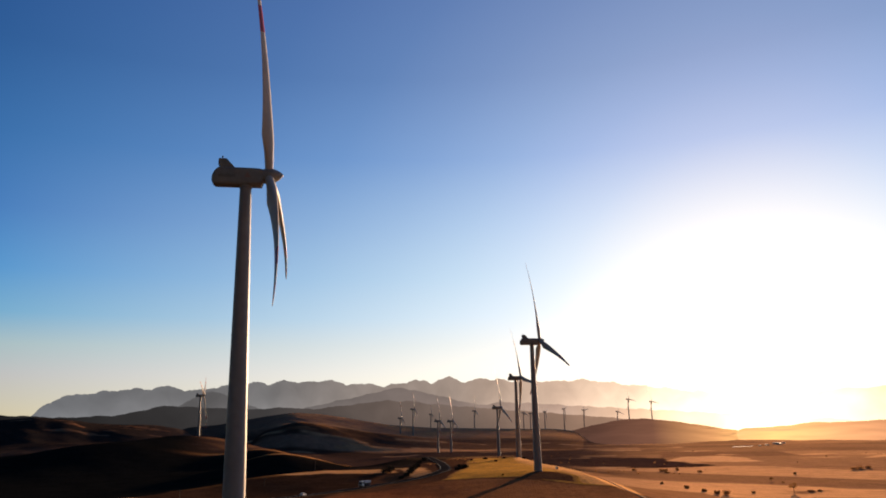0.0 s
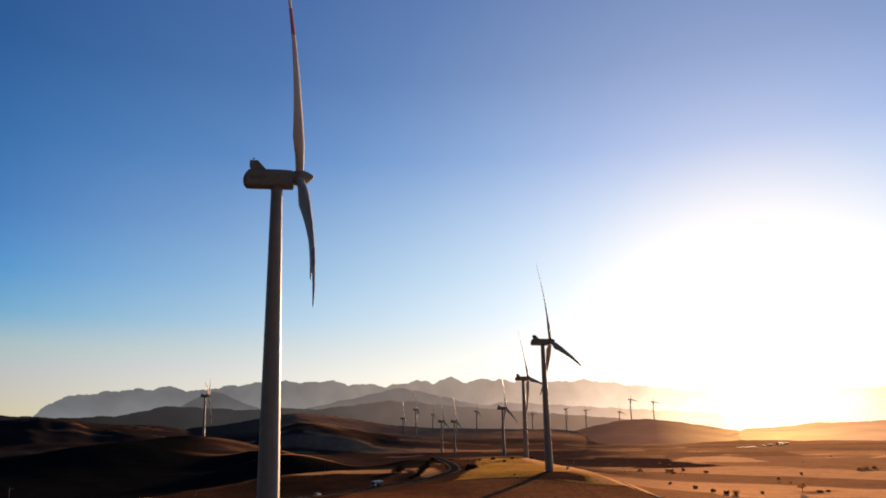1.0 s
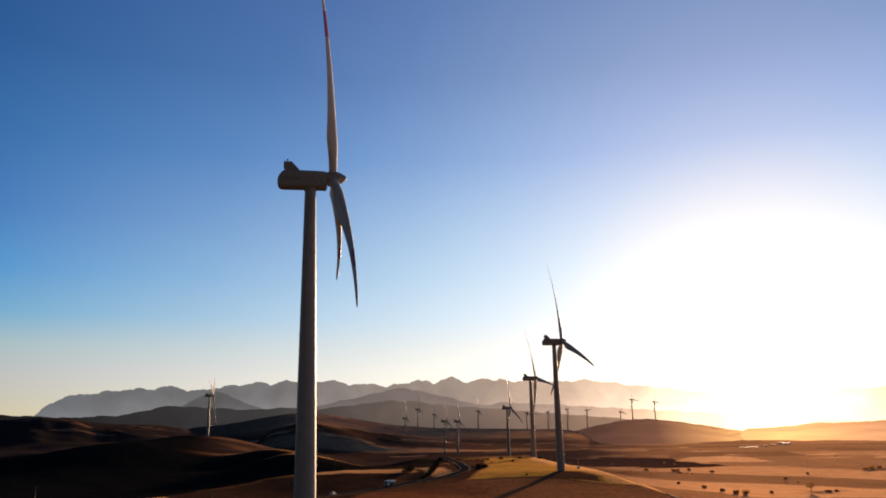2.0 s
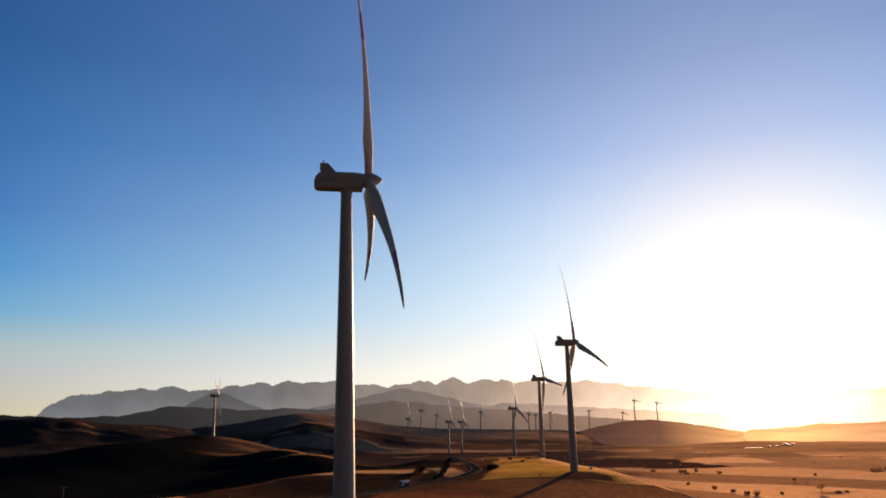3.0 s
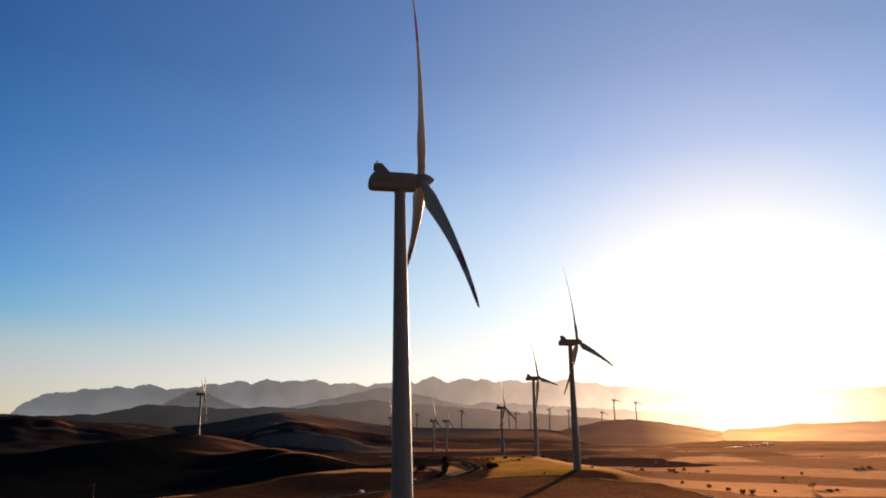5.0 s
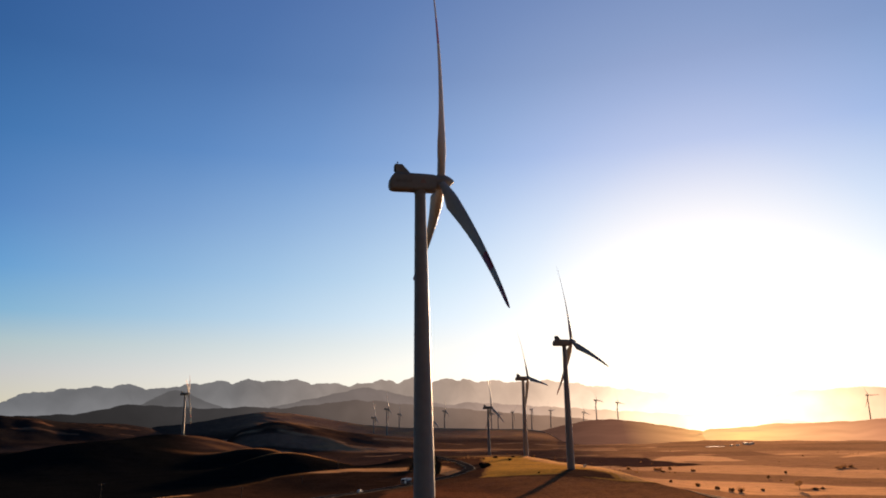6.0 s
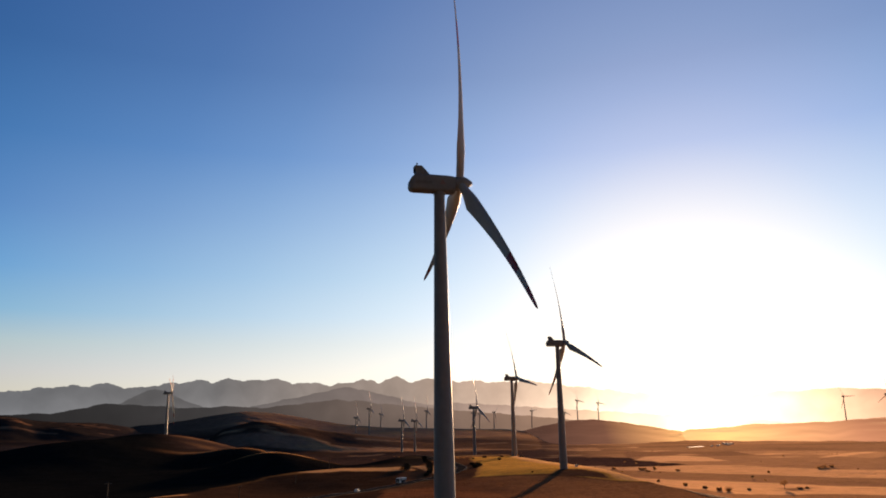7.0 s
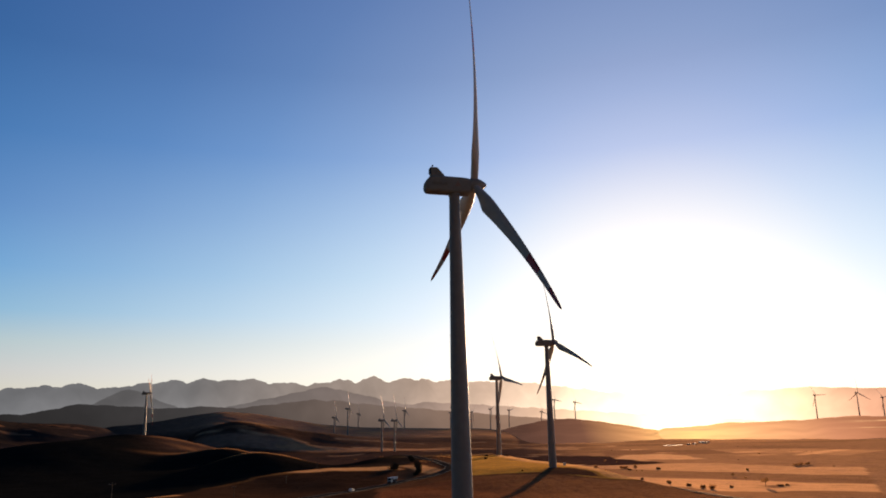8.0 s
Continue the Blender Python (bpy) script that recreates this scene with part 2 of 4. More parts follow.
        t.links.new(gm.outputs[0], fg.inputs[1])
        t.links.new(fg.outputs[0], fw.inputs[0])
        t.links.new(far_off.outputs[0], fw.inputs[1])
        t.links.new(fw.outputs[0], mx.inputs["Factor"])
        t.links.new(rp.outputs["Color"], mx.inputs["A"])
        t.links.new(mx.outputs["Result"], em.inputs["Color"])
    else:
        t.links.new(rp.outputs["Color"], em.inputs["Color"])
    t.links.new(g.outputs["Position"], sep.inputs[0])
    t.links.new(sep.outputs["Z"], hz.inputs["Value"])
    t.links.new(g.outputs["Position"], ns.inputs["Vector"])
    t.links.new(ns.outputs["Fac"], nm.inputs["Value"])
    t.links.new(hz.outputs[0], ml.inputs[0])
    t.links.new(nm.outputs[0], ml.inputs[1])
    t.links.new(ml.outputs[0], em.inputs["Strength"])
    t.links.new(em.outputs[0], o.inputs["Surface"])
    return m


# ---- building helpers ----
def part(name, bm, mat, parent=None, label=""):
    """Links a bmesh as one mesh object, under a thing or a part."""
    me = bpy.data.meshes.new(name)
    bm.to_mesh(me)
    bm.free()
    for m in mat if isinstance(mat, (list, tuple)) else (mat,):
        me.materials.append(m)
    ob = new(name, me)
    ob.parent = parent
    return tagged(ob, label)


def smooth(ob, degrees=40):
    me = ob.data
    me.polygons.foreach_set("use_smooth", [True] * len(me.polygons))
    me.set_sharp_from_angle(angle=radians(degrees))
    return ob


def loft(bm, rings, cap=True, mat=0):
    """Skins closed rings of points, all of one count."""
    vs = [[bm.verts.new(p) for p in ring] for ring in rings]
    n = len(vs[0])
    for a, c in zip(vs, vs[1:]):
        for i in range(n):
            f = bm.faces.new((a[i], a[(i + 1) % n], c[(i + 1) % n], c[i]))
            f.material_index = mat
    if cap:
        bm.faces.new(vs[0][::-1]).material_index = mat
        bm.faces.new(vs[-1]).material_index = mat
    return vs


def ring_z(r, z, n=32, x=0.0, y=0.0):
    return [(x + r * math.cos(2 * math.pi * i / n), y + r * math.sin(2 * math.pi * i / n), z) for i in range(n)]


def ring_x(r, x, n=28, z=0.0):
    return [(x, r * math.cos(2 * math.pi * i / n), z + r * math.sin(2 * math.pi * i / n)) for i in range(n)]


def box(bm, x0, x1, y0, y1, z0, z1, bevel=0.0):
    m = Matrix.Translation(((x0 + x1) / 2, (y0 + y1) / 2, (z0 + z1) / 2)) @ Matrix.Diagonal((x1 - x0, y1 - y0, z1 - z0, 1))
    made = bmesh.ops.create_cube(bm, size=1, matrix=m)["verts"]
    if bevel:
        edges = {e for v in made for e in v.link_edges}
        bmesh.ops.bevel(bm, geom=list(edges), offset=bevel, segments=2, affect="EDGES")
    return bm


# ---- terrain ----
def step(a, c, v):
    u = np.clip((v - a) / (c - a), 0, 1)
    return u * u * (3 - 2 * u)


# x, y, height, reach across, reach along
HILLS = [
    (-42, 165, 8.3, 55, 55),        # mound of the near turbine
    (-95, 430, -5.0, 42, 65),       # hollow before the stubble edge
    (-25, 470, -3.0, 45, 90),       # dip that carries the road
    (75, 470, 1.9, 55, 65),         # knoll of the second turbine
    (-138, 790, 17.6, 53, 85),      # left hill, near shoulder
    (-178, 1000, 21, 60, 80),       # ridge between shoulder and crest
    (-88, 792, 5.5, 62, 62),
    (-335, 1190, 45, 150, 220),     # left hill, crest
    (-420, 980, 24, 130, 150),
    (-700, 1700, 40, 420, 420),     # dark country further left
    (300, 3000, 9, 750, 900),       # rise under the far turbines
]


# distance and reach of low ridges across the plain, and their crest: bearing and elevation in degrees
RIDGES = [
    (1950, 300, 260, [(-12, -3), (-9.5, -0.15), (-7.9, 0.22), (-6.9, 0.52), (-5.6, 0.41), (-3.8, 0.0), (-1.3, -0.38), (3, -0.95), (8, -1.6), (14, -3)]),
    (2350, 520, 300, [(-48, 0.6), (-30, 0.95), (-26.9, 0.95), (-25.6, 1.07), (-24.5, 1.2), (-23.3, 1.03), (-22.3, 1.06), (-20.9, 0.72), (-18, 0.58), (-16.5, 0.48), (-15, 0.2), (-11, -3)]),
    (2720, 800, 300, [(-19, -3), (-15.4, 0.18), (-12.7, 0.44), (-9.9, 0.78), (-8.7, 1.03), (-7.5, 1.16), (-5.9, 1.05), (-4.2, 0.83), (-2.6, 0.5), (-0.5, 0.16), (2.9, -0.12), (7.9, -0.32), (12, -0.45), (15, -0.9), (20, -3)]),
]


def ridge_land(x, y):
    """Height of the highest ridge at each place."""
    r, b = np.hypot(x + 35, y), np.degrees(np.arctan2(x + 35, y))
    z = np.full(x.shape, -90.0)
    lie = 4 * wobble(x, y, 240, 71) + 2.2 * wobble(x, y, 110, 72) + 0.8 * wobble(x, y, 45, 73)
    fine = np.arange(-60, 60, 0.1)
    bell = np.exp(-np.linspace(-2, 2, 25) ** 2)
    for r0, front, rear, crest in RIDGES:
        line = np.interp(fine, *zip(*crest))
        line = np.convolve(np.pad(line, 12, "edge"), bell / bell.sum(), "valid")
        e = np.interp(b, fine, line)
        away = r - r0 - 90 * wobble(x, y, 700, r0)
        reach = np.where(away < 0, front * (1 + 0.1 * step(-4, 3, b)), rear)
        z = np.maximum(z, -45 + (75 + r0 * np.tan(np.radians(e))) * np.exp(-np.abs(away / reach) ** 1.7) + lie * (1 - 0.7 * step(-4, 3, b)))
    return z


def wobble(x, y, size, seed):
    """Smooth uneven ground made of a few crossing waves."""
    r = np.random.RandomState(seed)
    z = np.zeros_like(x)
    for _ in range(7):
        a, k, p = r.uniform(0, 6.28), 6.28 / (size * r.uniform(0.6, 1.6)), r.uniform(0, 6.28)
        z = z + np.sin(k * (x * math.cos(a) + y * math.sin(a)) + p)
    return z / 7


def height(x, y):
    x, y = np.asarray(x, float), np.asarray(y, float)
    right = np.exp(-np.maximum(0, x - 100) / 78)
    back = 1 - step(735, 1150, y)
    edge = np.interp(y, [250, 380, 437, 511, 546, 575, 650, 760], [-170, -145, -131, -111, -93, -63, -15, 10])
    left = 0.5 + 0.5 * step(-75, 0, x - edge)
    near = -3 * np.exp(-((y - 350) / 90) ** 2) * step(-60, 20, x)
    z = -28 + 28 * right * back * left + near
    for hx, hy, h, rx, ry in HILLS:
        z = z + h * np.exp(-((x - hx) / rx) ** 2 - ((y - hy) / ry) ** 2)
    z = np.logaddexp(z / 4, ridge_land(x, y) / 4) * 4
    far = step(700, 1600, np.hypot(x, y))
    tuft = 1 - step(1300, 2000, np.hypot(x, y))
    return z + wobble(x, y, 90, 3) * 0.5 + tuft * (wobble(x, y, 30, 7) * 0.22 + wobble(x, y, 12, 8) * 0.07) + far * (1 - 0.8 * step(0, 220, x)) * (1 - 0.6 * step(1700, 2100, y)) * (wobble(x, y, 420, 5) * 7 + wobble(x, y, 170, 6) * 2.5)


def inside(x, y, corners):
    """Which points lie inside a polygon."""
    hit = np.zeros(x.shape, bool)
    for (ax, ay), (cx, cy) in zip(corners, corners[1:] + corners[:1]):
        if ay != cy:
            hit ^= ((ay > y) != (cy > y)) & (x < (cx - ax) * (y - ay) / (cy - ay) + ax)
    return hit


PALETTE = np.array([(0.34, 0.22, 0.10), (0.13, 0.072, 0.038), (0.27, 0.155, 0.065), (0.17, 0.095, 0.05), (0.40, 0.28, 0.14), (0.10, 0.06, 0.035)])
GOLD, SHADED_SCRUB, STUBBLE = (0.55, 0.27, 0.022), (0.0105, 0.0108, 0.0102), (0.56, 0.29, 0.115)
TAN = (0.42, 0.23, 0.125)


def field_colour(x, y):
    c = np.empty(x.shape + (3,))
    xx, yy = x + 9 * wobble(x, y, 60, 11), y + 12 * wobble(x, y, 60, 12)
    xs, ys = x + 2.5 * wobble(x, y, 40, 13), y + 3 * wobble(x, y, 40, 14)
    a = radians(14)
    u, v = xx * math.cos(a) + yy * math.sin(a), -xx * math.sin(a) + yy * math.cos(a)
    row = np.floor(v / 115)
    cell = (np.floor((u + 97 * row) / 310) * 7 + row * 13).astype(int)
    c[:] = PALETTE[(cell * 2654435761 % 1013) % len(PALETTE)]

    def lay(colour, weight):
        w = np.clip(weight, 0, 1)[..., None]
        c[:] = c * (1 - w) + np.array(colour) * w

    # valley floor
    valley = xx > 112
    c[valley] = (0.24, 0.128, 0.078)
    lay((0.215, 0.107, 0.056), valley * (yy < 790) * (1 - step(150, 215, xx + 0.12 * (yy - 550))))

    def plot(colour, corners):
        """A field: its edge is soft over a couple of metres."""
        cover = sum(inside(xs + dx, ys + dy, corners).astype(float) for dx, dy in ((0, 0), (1.6, 0.8), (-1.6, -0.8), (0.8, -1.8), (-0.8, 1.8)))
        lay(colour, cover / 5)

    # haze is coloured into the grass towards the sun, shade into the scrub opposite
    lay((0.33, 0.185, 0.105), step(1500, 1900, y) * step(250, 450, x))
    plain_part = step(1080, 1110, ys) * (1 - step(0.0, 0.02, x / np.maximum(y, 1) - 0.33 + 0.12 * wobble(x, y * 4, 420, 33)))
    lay((0.185, 0.10, 0.064), plain_part * step(-100, 100, x))
    lay((0.25, 0.14, 0.075), 0.8 * step(1080, 1110, ys) * (1 - step(0.0, 0.05, x / np.maximum(y, 1) - 0.47 + 0.12 * wobble(x, y * 4, 420, 34))) * (1 - plain_part) * step(150, 250, x))
    lay((0.19, 0.105, 0.062), 0.9 * step(1250, 1290, ys) * (1 - plain_part) * step(0.1, 0.3, wobble(x * 0.6, y * 1.7, 300, 36)))
    lay(TAN, 0.5 * plain_part * step(0.34, 0.46, wobble(x * 0.5, y * 3.2, 330, 31)))
    lay((0.17, 0.095, 0.055), plain_part * step(2150, 2350, y))
    lay(TAN, 0.85 * plain_part * step(2100, 2300, y) * step(0.26, 0.4, wobble(x * 0.5, y * 1.3, 330, 35)))

    def strip(ax, ay, cx, cy, wide, colour, strength=0.75):
        """A narrow field, pointed at both ends."""
        l = math.hypot(cx - ax, cy - ay)
        ux, uy = (cx - ax) / l, (cy - ay) / l
        along = ((xx - ax) * ux + (yy - ay) * uy) / l
        off = np.abs((yy - ay) * ux - (xx - ax) * uy)
        half = wide / 2 * np.sqrt(np.clip(4 * along * (1 - along), 0, 1)) * (1 + 1.1 * wobble(xx, yy * 0.5, 30, 41) + 0.8 * wobble(xx, yy, 75, 42))
        lay(colour, strength * (1 - step(-9, 9, off - half)) * ((along > 0) & (along < 1)))

    # fields of the valley, from the slope outwards, then pale strips between them
    pale, pink = (0.46, 0.295, 0.175), (0.37, 0.215, 0.125)
    plot(TAN, [(122, 600), (188, 687), (238, 682), (303, 659), (355, 608), (391, 583), (342, 515), (309, 536), (235, 526), (206, 511), (202, 542), (181, 540), (150, 512), (125, 470)])
    plot((0.235, 0.108, 0.058), [(153, 512), (181, 540), (202, 542), (206, 511), (235, 526), (309, 536), (342, 515), (260, 400), (95, 335)])
    plot((0.215, 0.105, 0.06), [(150, 670), (235, 880), (273, 850), (318, 804), (360, 768), (395, 728), (414, 698), (456, 670), (398, 593), (361, 618), (342, 638), (308, 667), (244, 698), (193, 702)])
    plot((0.36, 0.205, 0.12), [(225, 930), (244, 996), (261, 933), (305, 938), (386, 959), (441, 925), (449, 887), (491, 818), (540, 784), (456, 670), (414, 698), (395, 728), (360, 768), (318, 804), (273, 850), (238, 880)])
    plot((0.12, 0.06, 0.04), [(235, 1249), (326, 1252), (398, 1191), (374, 1094), (397, 1068), (391, 970), (344, 946), (305, 938), (268, 953), (251, 993), (225, 1000)])
    plot(pale, [(375, 1112), (433, 1212), (500, 1217), (507, 1144), (491, 1085), (486, 1034), (431, 1062), (400, 1074)])
    plot((0.26, 0.138, 0.082), [(515, 1161), (597, 1155), (681, 1120), (681, 973), (540, 784), (496, 824), (454, 896), (450, 942), (391, 970), (395, 1059), (483, 1029), (498, 1096)])
    plot((0.20, 0.10, 0.064), [(476, 1436), (559, 1374), (655, 1336), (607, 1174), (524, 1180), (508, 1237), (439, 1228), (394, 1194)])
    plot((0.30, 0.168, 0.10), [(607, 1174), (655, 1336), (800, 1290), (860, 1130), (681, 1000), (681, 1120)])
    strip(508, 1419, 577, 1426, 30, pale, 0.9)
    strip(514, 1248, 539, 1267, 30, pale, 0.9)
    strip(394, 1636, 459, 1517, 60, pale)
    strip(293, 1309, 365, 1326, 44, pale)
    strip(244, 1275, 300, 1262, 34, pale)
    strip(405, 1097, 389, 1020, 12, pale, 0.9)
    strip(395, 1690, 500, 1600, 90, pink)
    strip(534, 2137, 593, 1781, 34, pink)
    strip(246, 980, 268, 953, 30, pale, 0.9)
    strip(621, 1199, 679, 1202, 34, pale)
    strip(561, 1091, 654, 1104, 34, pink)
    strip(645, 1056, 850, 1219, 26, pale, 0.9)
    strip(704, 1169, 800, 1150, 26, pale)
    strip(572, 1657, 582, 1629, 40, pale)
    strip(470, 912, 540, 850, 18, (0.19, 0.095, 0.056))
    # dark streak of a ditch, its shadow put into the colour
    strip(269, 568, 323, 591, 8, (0.14, 0.07, 0.045), 0.9)
    strip(320, 1715, 395, 1640, 60, pink)
    # near-black scrub carries the shade of the hills away from the sun
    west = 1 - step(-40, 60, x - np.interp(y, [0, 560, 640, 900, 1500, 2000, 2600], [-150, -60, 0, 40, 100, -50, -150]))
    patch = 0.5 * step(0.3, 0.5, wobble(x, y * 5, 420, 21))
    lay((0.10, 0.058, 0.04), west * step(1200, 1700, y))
    lay(SHADED_SCRUB, west * np.where(y > 1500, 0.55 * (1 - patch), 1))
    lay((0.10, 0.06, 0.036), step(-30, 30, x) * step(700, 780, y) * (1 - step(1300, 1700, y)) * (1 - step(150, 260, x)))
    # sunlit flanks and streaks of the left hills, put into the colour
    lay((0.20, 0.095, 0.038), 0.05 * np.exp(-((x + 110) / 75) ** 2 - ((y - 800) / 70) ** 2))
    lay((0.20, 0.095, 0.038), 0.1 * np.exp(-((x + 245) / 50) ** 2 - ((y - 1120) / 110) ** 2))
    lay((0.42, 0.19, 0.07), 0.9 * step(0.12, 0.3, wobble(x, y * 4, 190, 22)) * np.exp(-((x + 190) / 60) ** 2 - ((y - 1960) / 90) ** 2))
    # sunlit edges of the crests, put into the colour and the sheen
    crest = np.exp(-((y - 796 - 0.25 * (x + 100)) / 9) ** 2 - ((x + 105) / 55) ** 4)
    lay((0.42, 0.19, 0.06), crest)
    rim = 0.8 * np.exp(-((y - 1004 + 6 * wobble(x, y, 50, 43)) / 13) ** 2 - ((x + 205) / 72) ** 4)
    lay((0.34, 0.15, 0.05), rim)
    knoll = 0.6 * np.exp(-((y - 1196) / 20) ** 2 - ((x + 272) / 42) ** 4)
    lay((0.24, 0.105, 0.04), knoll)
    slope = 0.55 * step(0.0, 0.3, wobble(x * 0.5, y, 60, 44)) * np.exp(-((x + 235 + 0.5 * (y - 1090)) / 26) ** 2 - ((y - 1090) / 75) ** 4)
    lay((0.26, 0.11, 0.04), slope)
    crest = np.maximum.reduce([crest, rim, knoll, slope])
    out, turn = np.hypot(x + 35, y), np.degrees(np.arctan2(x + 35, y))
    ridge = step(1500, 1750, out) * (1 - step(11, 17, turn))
    # western shade and sunward haze of the ridges, put into their colours
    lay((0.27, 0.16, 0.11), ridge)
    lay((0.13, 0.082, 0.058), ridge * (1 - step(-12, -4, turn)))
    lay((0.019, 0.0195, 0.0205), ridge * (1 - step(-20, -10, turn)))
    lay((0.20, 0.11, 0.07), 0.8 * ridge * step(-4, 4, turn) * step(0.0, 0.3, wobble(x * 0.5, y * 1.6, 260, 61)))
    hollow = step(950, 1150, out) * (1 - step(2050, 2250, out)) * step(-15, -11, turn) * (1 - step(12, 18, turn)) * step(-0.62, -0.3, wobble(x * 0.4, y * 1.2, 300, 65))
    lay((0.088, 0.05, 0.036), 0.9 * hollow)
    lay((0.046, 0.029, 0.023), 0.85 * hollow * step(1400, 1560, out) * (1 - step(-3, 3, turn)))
    for away, width, lean, seed in ((1668, 12, 6, 66), (1762, 14, -9, 67), (1850, 12, 12, 68), (1968, 18, -5, 69), (1560, 9, 7, 70)):
        lay((0.46, 0.27, 0.15), 0.85 * hollow * np.exp(-((out - away - lean * turn - 60 * wobble(x, y * 0.3, 380, seed)) / width) ** 2) * step(0.0, 0.16, wobble(x, y * 0.15, 170, seed + 20)))
    lay((0.42, 0.24, 0.12), 0.8 * ridge * (1 - hollow) * step(-12, -3, turn) * step(0.14, 0.24, wobble(x * 0.7, y * 2.4, 210, 62)))
    # sunlit patch on the nearest ridge, put into the colour
    sunlit_patch = 0.85 * step(0.06, 0.2, wobble(x * 0.7, y * 2, 130, 63)) * np.exp(-((turn + 5.6) / 1.6) ** 2 - ((out - 1940) / 120) ** 2)
    lay((0.46, 0.22, 0.10), sunlit_patch)
    crest = np.maximum(crest, sunlit_patch)
    # thin sunlit streaks on the far left ridge, laid on as colour
    strip(-790, 2150, -640, 2110, 26, (0.40, 0.18, 0.08))
    strip(-870, 2010, -810, 2000, 24, (0.36, 0.16, 0.075))
    lay((0.24, 0.13, 0.075), 0.7 * ridge * (1 - step(-16, -12, turn)) * step(0.42, 0.5, wobble(x * 0.8, y * 2, 170, 64)))
    plot((0.055, 0.029, 0.017), [(-150, 200), (-150, 380), (-135, 437), (-112, 511), (-95, 546), (-65, 578), (-10, 580), (40, 720), (115, 730), (120, 300), (120, 200)])
    plot((0.15, 0.066, 0.031), [(-45, 380), (-32, 470), (-20, 540), (-10, 580), (40, 720), (115, 730), (120, 300)])
    plot(STUBBLE, [(-96, 545), (-65, 580), (-15, 585), (-12, 545), (-58, 549), (-84, 538)])
    plot((0.16, 0.08, 0.03), [(-136, 437), (-113, 511), (-96, 545), (-84, 538), (-110, 509), (-134, 436)])
    plot(STUBBLE, [(-8, 590), (8, 590), (12, 520), (2, 495), (-4, 520)])
    plot(STUBBLE, [(-152, 372), (-143, 400), (-140, 398), (-148, 370)])
    plot((0.235, 0.088, 0.038), [(-70, 200), (-40, 385), (-5, 440), (15, 456), (60, 438), (84, 405), (108, 375), (115, 200)])
    lay((0.15, 0.056, 0.026), 0.7 * (1 - step(-25, 55, x)) * inside(xs, ys, [(-70, 200), (-40, 385), (-5, 440), (15, 456), (60, 438), (60, 200)]))
    plot(GOLD, [(18, 463), (40, 560), (48, 650), (60, 716), (118, 716), (116, 560), (114, 480), (118, 405), (108, 385), (84, 410), (60, 445)])
    # golden slope below the second turbine, its sunlit glare put into colour and sheen
    glare_slope = inside(xs, ys, [(66, 480), (88, 464), (94, 446), (88, 412), (106, 388), (118, 405), (122, 470), (121, 716), (96, 716)]) * step(78, 100, x)
    lay((0.60, 0.32, 0.11), 0.8 * glare_slope)
    plot((0.15, 0.07, 0.034), [(55, 437), (67, 458), (74, 474), (86, 462), (92, 446), (86, 412), (78, 424)])
    # wheel marks and thin patches break up the pale fields
    lay((0.20, 0.105, 0.055), 0.35 * step(0.25, 0.45, wobble(x * 0.35, y, 26, 51)) * step(0.2, 0.3, c.max(axis=-1)))
    # sheen holds dry-stalk fuzz, and the haze and sunlight laid on by bearing and crest
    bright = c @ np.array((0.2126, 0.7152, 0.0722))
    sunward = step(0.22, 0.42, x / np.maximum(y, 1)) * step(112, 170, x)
    fuzz_and_haze = step(0.08, 0.135, bright) * (0.14 + sunward * (0.08 + 0.34 * step(0.13, 0.27, bright)))
    fuzz_and_haze = np.where(ridge > 0.5, np.interp(turn, [-30, -12, -4, 0, 12], [0.003, 0.015, 0.09, 0.13, 0.20]), fuzz_and_haze) * (1 - 0.8 * hollow) + 0.12 * crest
    fuzz_and_haze = np.maximum(fuzz_and_haze, 0.5 * glare_slope * step(0.1, 0.2, bright))
    return np.concatenate([c, fuzz_and_haze[..., None]], -1)


def ground_sheet():
    # rings widen with distance; the directions ahead are cut finer
    ahead = np.linspace(radians(-42), radians(46), 820)
    behind = np.linspace(radians(46), radians(318), 90)[1:-1]
    az = np.concatenate([ahead, behind])
    r = np.concatenate([np.geomspace(1.5, 380, 110)[:-1], np.geomspace(380, 960, 240)[:-1], np.geomspace(960, 4950, 260)])
    R, A = np.meshgrid(r, az, indexing="ij")
    X, Y = -35 + R * np.sin(A), -60 + R * np.cos(A)
    Z = height(X, Y)
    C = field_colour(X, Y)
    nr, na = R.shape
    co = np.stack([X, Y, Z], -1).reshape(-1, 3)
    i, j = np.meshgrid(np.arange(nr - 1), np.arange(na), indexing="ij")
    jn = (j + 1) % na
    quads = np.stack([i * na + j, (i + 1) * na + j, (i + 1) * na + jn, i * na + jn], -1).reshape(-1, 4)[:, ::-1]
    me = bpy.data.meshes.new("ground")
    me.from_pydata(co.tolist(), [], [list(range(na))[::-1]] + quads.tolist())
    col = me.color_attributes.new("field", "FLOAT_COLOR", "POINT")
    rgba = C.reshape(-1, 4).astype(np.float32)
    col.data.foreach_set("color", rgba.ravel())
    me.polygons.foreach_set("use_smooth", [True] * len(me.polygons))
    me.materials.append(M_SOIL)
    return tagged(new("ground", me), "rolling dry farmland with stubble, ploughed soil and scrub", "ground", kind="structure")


ground_sheet()


